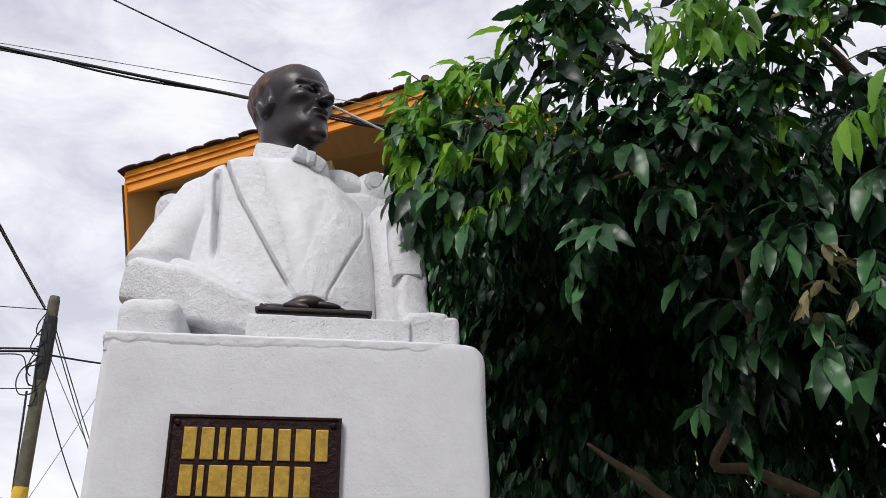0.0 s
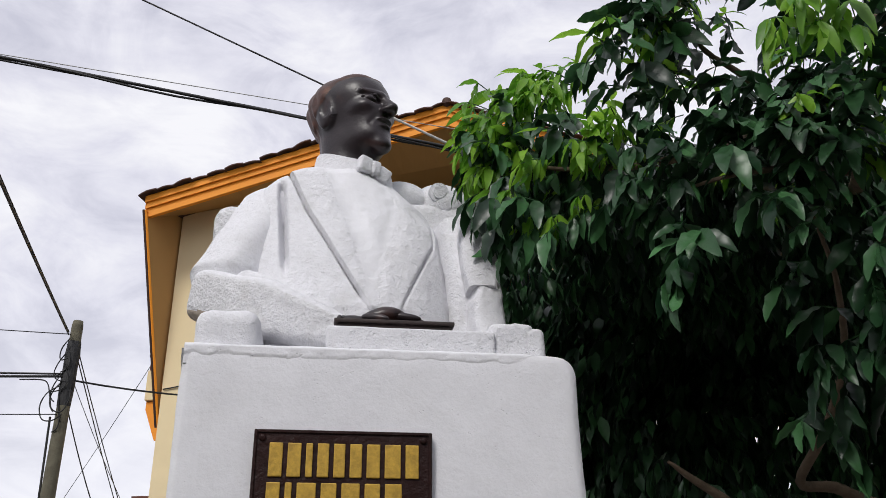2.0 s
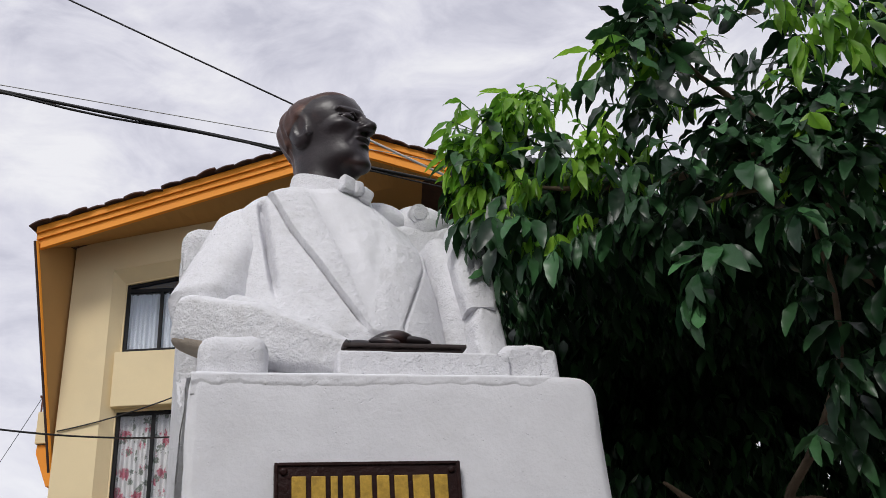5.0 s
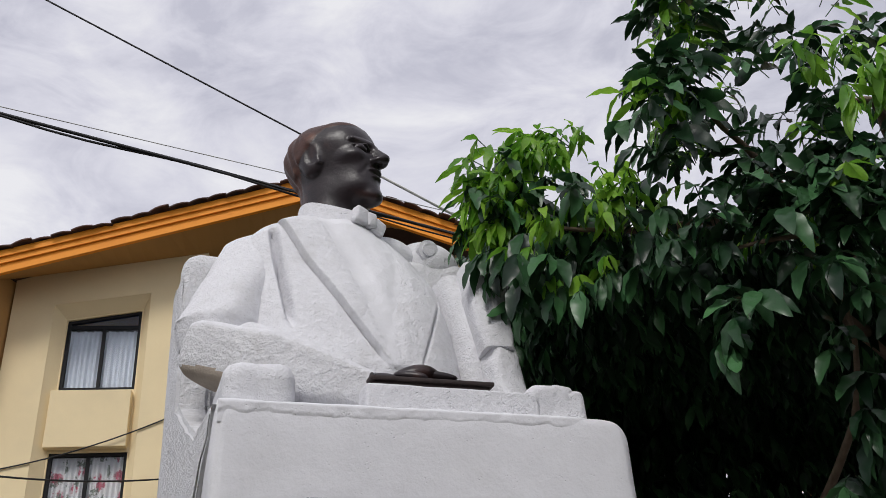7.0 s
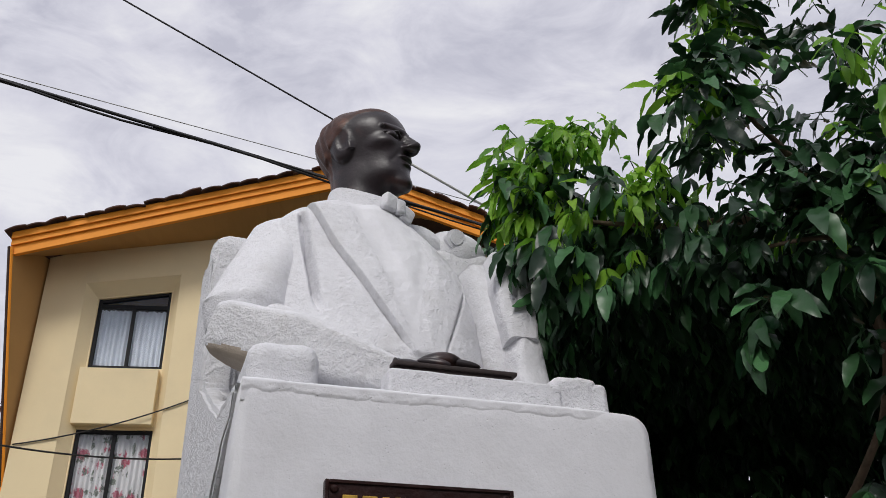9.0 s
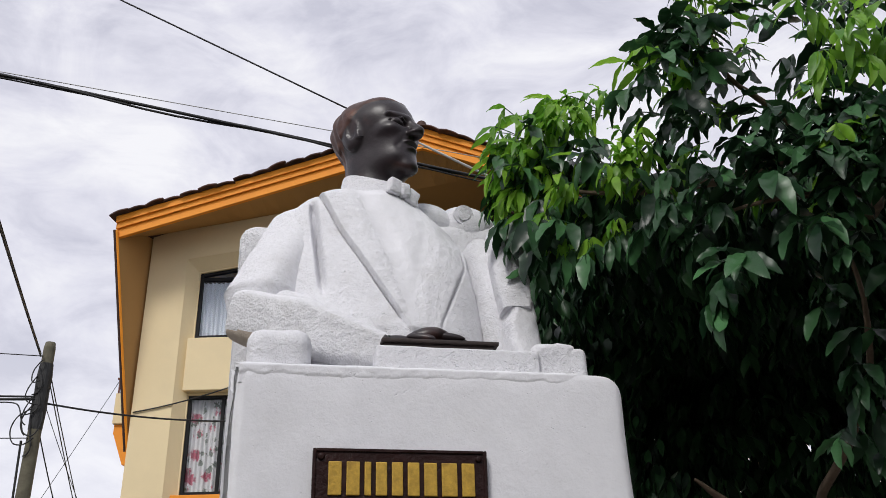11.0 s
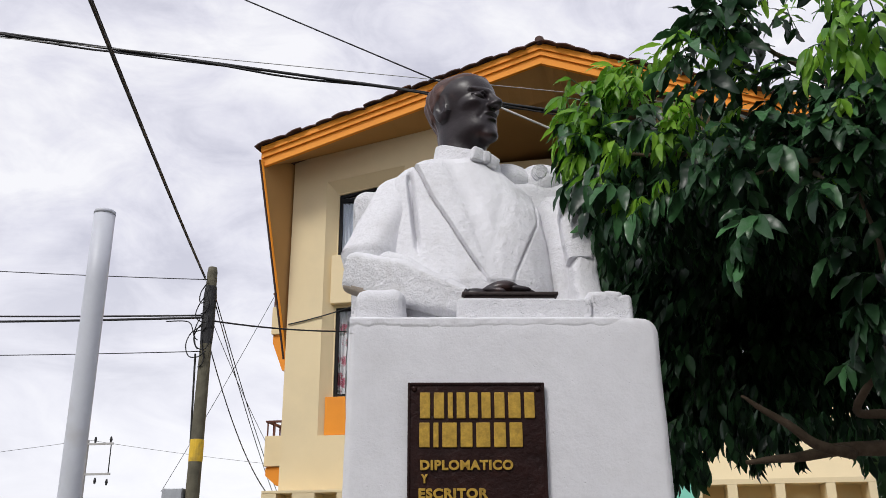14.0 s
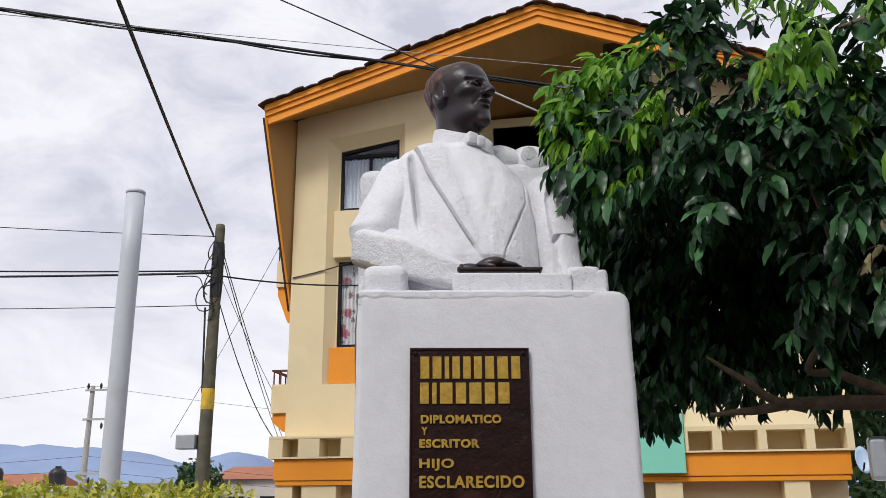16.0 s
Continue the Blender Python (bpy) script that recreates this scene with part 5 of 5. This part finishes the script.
# loose upper crown with the sky showing through, and leaves that hang from the low limb
for k in range(40):
    v = rng.normal(0, 1, 3)
    v /= np.linalg.norm(v)
    c = np.array((1.9, 3.75, 4.5)) + v * np.array((0.9, 0.7, 0.6)) * rng.uniform(0.5, 1.0)
    spray(rng, c, v, 3, rng.uniform(0.09, 0.13), shell)
for k in range(100):
    x = rng.uniform(0.15, 0.42) if k % 2 else rng.uniform(0.42, 1.75)
    c = np.array((x, rng.uniform(4.15, 4.9), rng.uniform(2.27 if x < 0.42 else 2.36, 2.50)))
    spray(rng, c, rng.normal(0, 0.5, 3) + np.array((-0.2, -0.2, -0.6)), 2, rng.uniform(0.09, 0.13), shell)

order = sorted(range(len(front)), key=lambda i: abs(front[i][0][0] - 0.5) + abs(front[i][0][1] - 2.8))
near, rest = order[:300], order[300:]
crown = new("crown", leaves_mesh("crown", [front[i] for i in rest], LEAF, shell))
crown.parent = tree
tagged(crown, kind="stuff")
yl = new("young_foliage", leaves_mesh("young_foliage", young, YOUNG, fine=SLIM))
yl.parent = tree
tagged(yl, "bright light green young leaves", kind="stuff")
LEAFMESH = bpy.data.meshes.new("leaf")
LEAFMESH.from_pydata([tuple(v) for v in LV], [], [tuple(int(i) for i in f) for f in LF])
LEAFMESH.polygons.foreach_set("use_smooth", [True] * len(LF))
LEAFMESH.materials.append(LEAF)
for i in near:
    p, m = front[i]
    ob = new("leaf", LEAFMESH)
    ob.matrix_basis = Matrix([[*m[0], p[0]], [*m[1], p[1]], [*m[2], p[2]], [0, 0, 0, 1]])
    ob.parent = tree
dry = []
for k in range(9):
    c = np.array((1.09, 2.50, 2.72)) + rng.normal(0, 0.05, 3) * np.array((0.9, 1, 1.7))
    spray(rng, c, rng.normal(0, 1, 3), 1, 0.075, dry)
dl = new("dry_foliage", leaves_mesh("dry_foliage", dry, DRY))
dl.parent = tree
tagged(dl, "curled dry brown leaves", kind="stuff")
# stalks
sb = bmesh.new()
for a, b in stems:
    d = Vector(b - a)
    if d.length < 1e-4:
        continue
    s = d.orthogonal().normalized() * 0.0022
    t = d.cross(s).normalized() * 0.0022
    A = [sb.verts.new(Vector(a) + q) for q in (s, t - s * 0.5, -t - s * 0.5)]
    B = [sb.verts.new(Vector(b) + q) for q in (s, t - s * 0.5, -t - s * 0.5)]
    for i in range(3):
        sb.faces.new((A[i], A[(i + 1) % 3], B[(i + 1) % 3], B[i]))
tagged(part("stalk", sb, LEAF, tree), kind="stuff")


def limb(name, pts, radii, n=12):
    fine, rad = [], []
    P = [Vector(p) for p in pts]
    for i in range(len(P) - 1):
        p0, p1, p2, p3 = P[max(i - 1, 0)], P[i], P[i + 1], P[min(i + 2, len(P) - 1)]
        for k in range(6):
            t = k / 6
            q = 0.5 * ((2 * p1) + (p2 - p0) * t + (2 * p0 - 5 * p1 + 4 * p2 - p3) * t * t + (3 * p1 - p0 - 3 * p2 + p3) * t ** 3)
            fine.append(q + Vector((noise.noise(q * 5), noise.noise(q * 5 + Vector((3, 0, 0))), noise.noise(q * 5 + Vector((0, 3, 0))))) * 0.012)
            rad.append(radii[i] + (radii[i + 1] - radii[i]) * t)
    fine.append(P[-1])
    rad.append(radii[-1])
    bm = bmesh.new()
    tube(bm, fine, rad, n)
    return part(name, bm, BARK, tree, smooth=True)


limb("trunk", ((2.48, 4.25, 0), (2.45, 4.22, 0.8), (2.40, 4.18, 1.6), (2.38, 4.16, 2.2), (2.5, 4.35, 3.0), (2.5, 4.5, 3.8)), (0.17, 0.145, 0.13, 0.12, 0.08, 0.05))
limb("limb", ((2.38, 4.17, 2.10), (2.10, 4.15, 2.13), (1.88, 4.12, 2.16), (1.62, 4.06, 2.22), (1.30, 4.02, 2.24), (0.98, 4.0, 2.24), (0.76, 4.0, 2.20), (0.56, 4.0, 2.19)), (0.085, 0.070, 0.058, 0.050, 0.042, 0.032, 0.022, 0.010))
limb("limb", ((1.05, 4.0, 2.22), (0.88, 3.9, 2.25), (0.74, 3.84, 2.34), (0.63, 3.80, 2.41), (0.54, 3.77, 2.47)), (0.030, 0.025, 0.019, 0.014, 0.006))
limb("limb", ((1.50, 4.05, 2.27), (1.25, 3.95, 2.38), (1.06, 3.85, 2.40), (1.14, 3.6, 2.60), (1.10, 3.2, 2.85), (0.95, 2.9, 3.15)), (0.034, 0.024, 0.020, 0.017, 0.012, 0.005))
limb("limb", ((2.45, 4.35, 3.1), (1.9, 4.1, 3.35), (1.5, 3.8, 3.5), (1.1, 3.3, 3.72), (0.75, 3.05, 3.85), (0.55, 2.9, 4.0)), (0.050, 0.042, 0.030, 0.018, 0.010, 0.004))
limb("limb", ((1.1, 3.4, 3.75), (0.75, 3.25, 3.55), (0.45, 3.15, 3.45), (0.18, 3.25, 3.50), (-0.02, 3.32, 3.58)), (0.03, 0.02, 0.014, 0.009, 0.004))
limb("limb", ((1.4, 3.7, 3.55), (1.25, 3.2, 3.4), (0.98, 2.85, 3.25), (0.72, 2.78, 3.2), (0.5, 2.9, 3.2)), (0.035, 0.025, 0.016, 0.009, 0.004))
limb("limb", ((2.47, 4.4, 3.4), (2.0, 3.7, 3.8), (1.4, 3.0, 3.9), (1.15, 2.8, 3.8)), (0.05, 0.035, 0.02, 0.008))

# hedge in front of the post
hedge = empty("hedge", "clipped yellow green hedge", "hedge")
hf = []
hr = np.random.default_rng(8)
for k in range(9000):
    x, y = hr.uniform(-5.6, -1.36), hr.uniform(1.7, 2.5)
    top = 1.785 - 0.035 * abs(x + 2.0) * 0.3 + 0.035 * noise.noise((x * 5, y * 5, 0)) + 0.02 * noise.noise((x * 15, y * 15, 0))
    z = top - abs(hr.normal(0, 0.06)) if k % 3 else hr.uniform(0.1, top)
    if k % 3 == 0:
        y = 1.7 + abs(hr.normal(0, 0.04))
    d = hr.normal(0, 1, 3) * np.array((1, 1, 0.5)) + np.array((0, 0, 0.9))
    hf.append((np.array((x, y, z)), leaf_frame(d, np.array((0, -0.3, 1.0)) + hr.normal(0, 0.5, 3), hr.uniform(0.022, 0.045))))
hl = new("foliage", leaves_mesh("foliage", [], HEDGE, hf))
hl.parent = hedge
tagged(hl, kind="stuff")
core = boxbm(-5.58, -1.40, 1.74, 2.46, 0.12, 1.68, bevel=0.05)
part("twigs", core, mat("hedge inside", (0.05, 0.06, 0.015), 0.95, 0.4, 20, 80, 0.8, 0.02), hedge)
for x in (-5.3, -4.4, -3.5, -2.6, -1.7):
    bm = bmesh.new()
    tube(bm, ((x, 2.1, 0), (x + 0.02, 2.1, 0.2)), [0.03, 0.025], 8)
    part("stem", bm, BARK, hedge)


def far_tree(x, y, h, r, seed, name="distant_tree"):
    e = empty(name, "green tree far off in the town", "tree", group="distant trees")
    rr = np.random.default_rng(seed)
    bm = bmesh.new()
    tube(bm, ((x, y, 0), (x + 0.1, y, h * 0.4), (x, y, h * 0.8)), [0.05 * h, 0.035 * h, 0.01 * h], 8)
    part("trunk", bm, BARK, e)
    fr = []
    for k in range(900):
        v = rr.normal(0, 1, 3)
        v /= np.linalg.norm(v)
        q = v * rr.uniform(0.55, 1.0) * (0.8 + 0.3 * noise.noise(Vector(v * 2) + Vector((seed, 0, 0))))
        c = np.array((x, y, h * 0.62)) + q * np.array((r, r, h * 0.42))
        fr.append((c, leaf_frame(rr.normal(0, 1, 3) + np.array((0, 0, -0.3)), rr.normal(0, 1, 3) + np.array((0, 0, 1.0)), r * rr.uniform(0.16, 0.3))))
    o = new("crown", leaves_mesh("crown", [], FARLEAF, fr))
    o.parent = e
    tagged(o, kind="stuff")


for i, (x, y, h, r) in enumerate(((-28.5, 60, 5.6, 2.2), (-17.2, 50, 4.4, 1.0), (-54, 58, 5.4, 2.0), (-64, 64, 6.0, 3.0), (5.2, 17.5, 4.6, 1.4), (6.2, 19, 5.2, 1.8), (4.6, 15.5, 2.6, 1.0), (7.5, 16.5, 4.8, 1.8))):
    far_tree(x, y, h, r, i + 3)

sign = empty("street_sign", "pale metal street sign on a post", "street sign")
part("panel", boxbm(3.10, 3.34, 11.0, 11.03, 2.02, 2.55, bevel=0.06), METAL, sign)
bm = bmesh.new()
tube(bm, ((3.28, 11.06, 0), (3.28, 11.06, 2.4)), 0.03, 10)
part("post", bm, METAL, sign)

# ---- curved tiles along the rakes, each a piece of its own ----
tb = bmesh.new()
n = 7
P = [[Vector((0.30 * f, -0.06 + 0.34 * g, 0.026 * math.sin(math.pi * f) * (1 + 0.2 * g) + 0.02 * g)) for f in [i / n for i in range(n + 1)]] for g in (0, 1)]
top = [[tb.verts.new(p) for p in r] for r in P]
bot = [[tb.verts.new(p - Vector((0, 0, 0.018))) for p in r] for r in P]
for i in range(n):
    tb.faces.new((top[0][i], top[0][i + 1], top[1][i + 1], top[1][i]))
    tb.faces.new((bot[0][i + 1], bot[0][i], bot[1][i], bot[1][i + 1]))
    tb.faces.new((bot[0][i], bot[0][i + 1], top[0][i + 1], top[0][i]))
    tb.faces.new((top[1][i], top[1][i + 1], bot[1][i + 1], bot[1][i]))
tb.faces.new((top[0][0], top[1][0], bot[1][0], bot[0][0]))
tb.faces.new((top[0][n], bot[0][n], bot[1][n], top[1][n]))
TILEMESH = mesh_of(tb, "roof_tile")
TILEMESH.materials.append(TILE)
tr = random.Random(4)
for lo, hi, sgn in ((-5.56, AX, 1), (3.70, AX, -1)):
    x = lo
    while (x < hi - 0.1) if sgn > 0 else (x > hi + 0.1):
        z = roof_z(x)
        fall = math.degrees(math.atan(SL if sgn > 0 else SR))
        ob = new("roof_tile", TILEMESH)
        ob.matrix_basis = pose(x, EY - 0.015 + tr.uniform(-0.03, 0.02), z + 0.006 + tr.uniform(-0.008, 0.014), 0, 0, 0) @ pose(0, 0, 0, 0, (-fall if sgn > 0 else fall) + tr.uniform(-6, 4), tr.uniform(-7, 7)) @ (Matrix.Identity(4) if sgn > 0 else Matrix.Translation((-0.30, 0, 0)))
        ob.parent = house
        x += sgn * (0.265 + tr.uniform(-0.012, 0.012))
part("ridge_tile", tube(bmesh.new(), ((AX, EY - 0.05, AZ + 0.03), (AX, EY + 0.4, AZ + 0.04), (AX, 21.3, AZ + 0.04)), 0.075, 12), TILE, house, smooth=True)
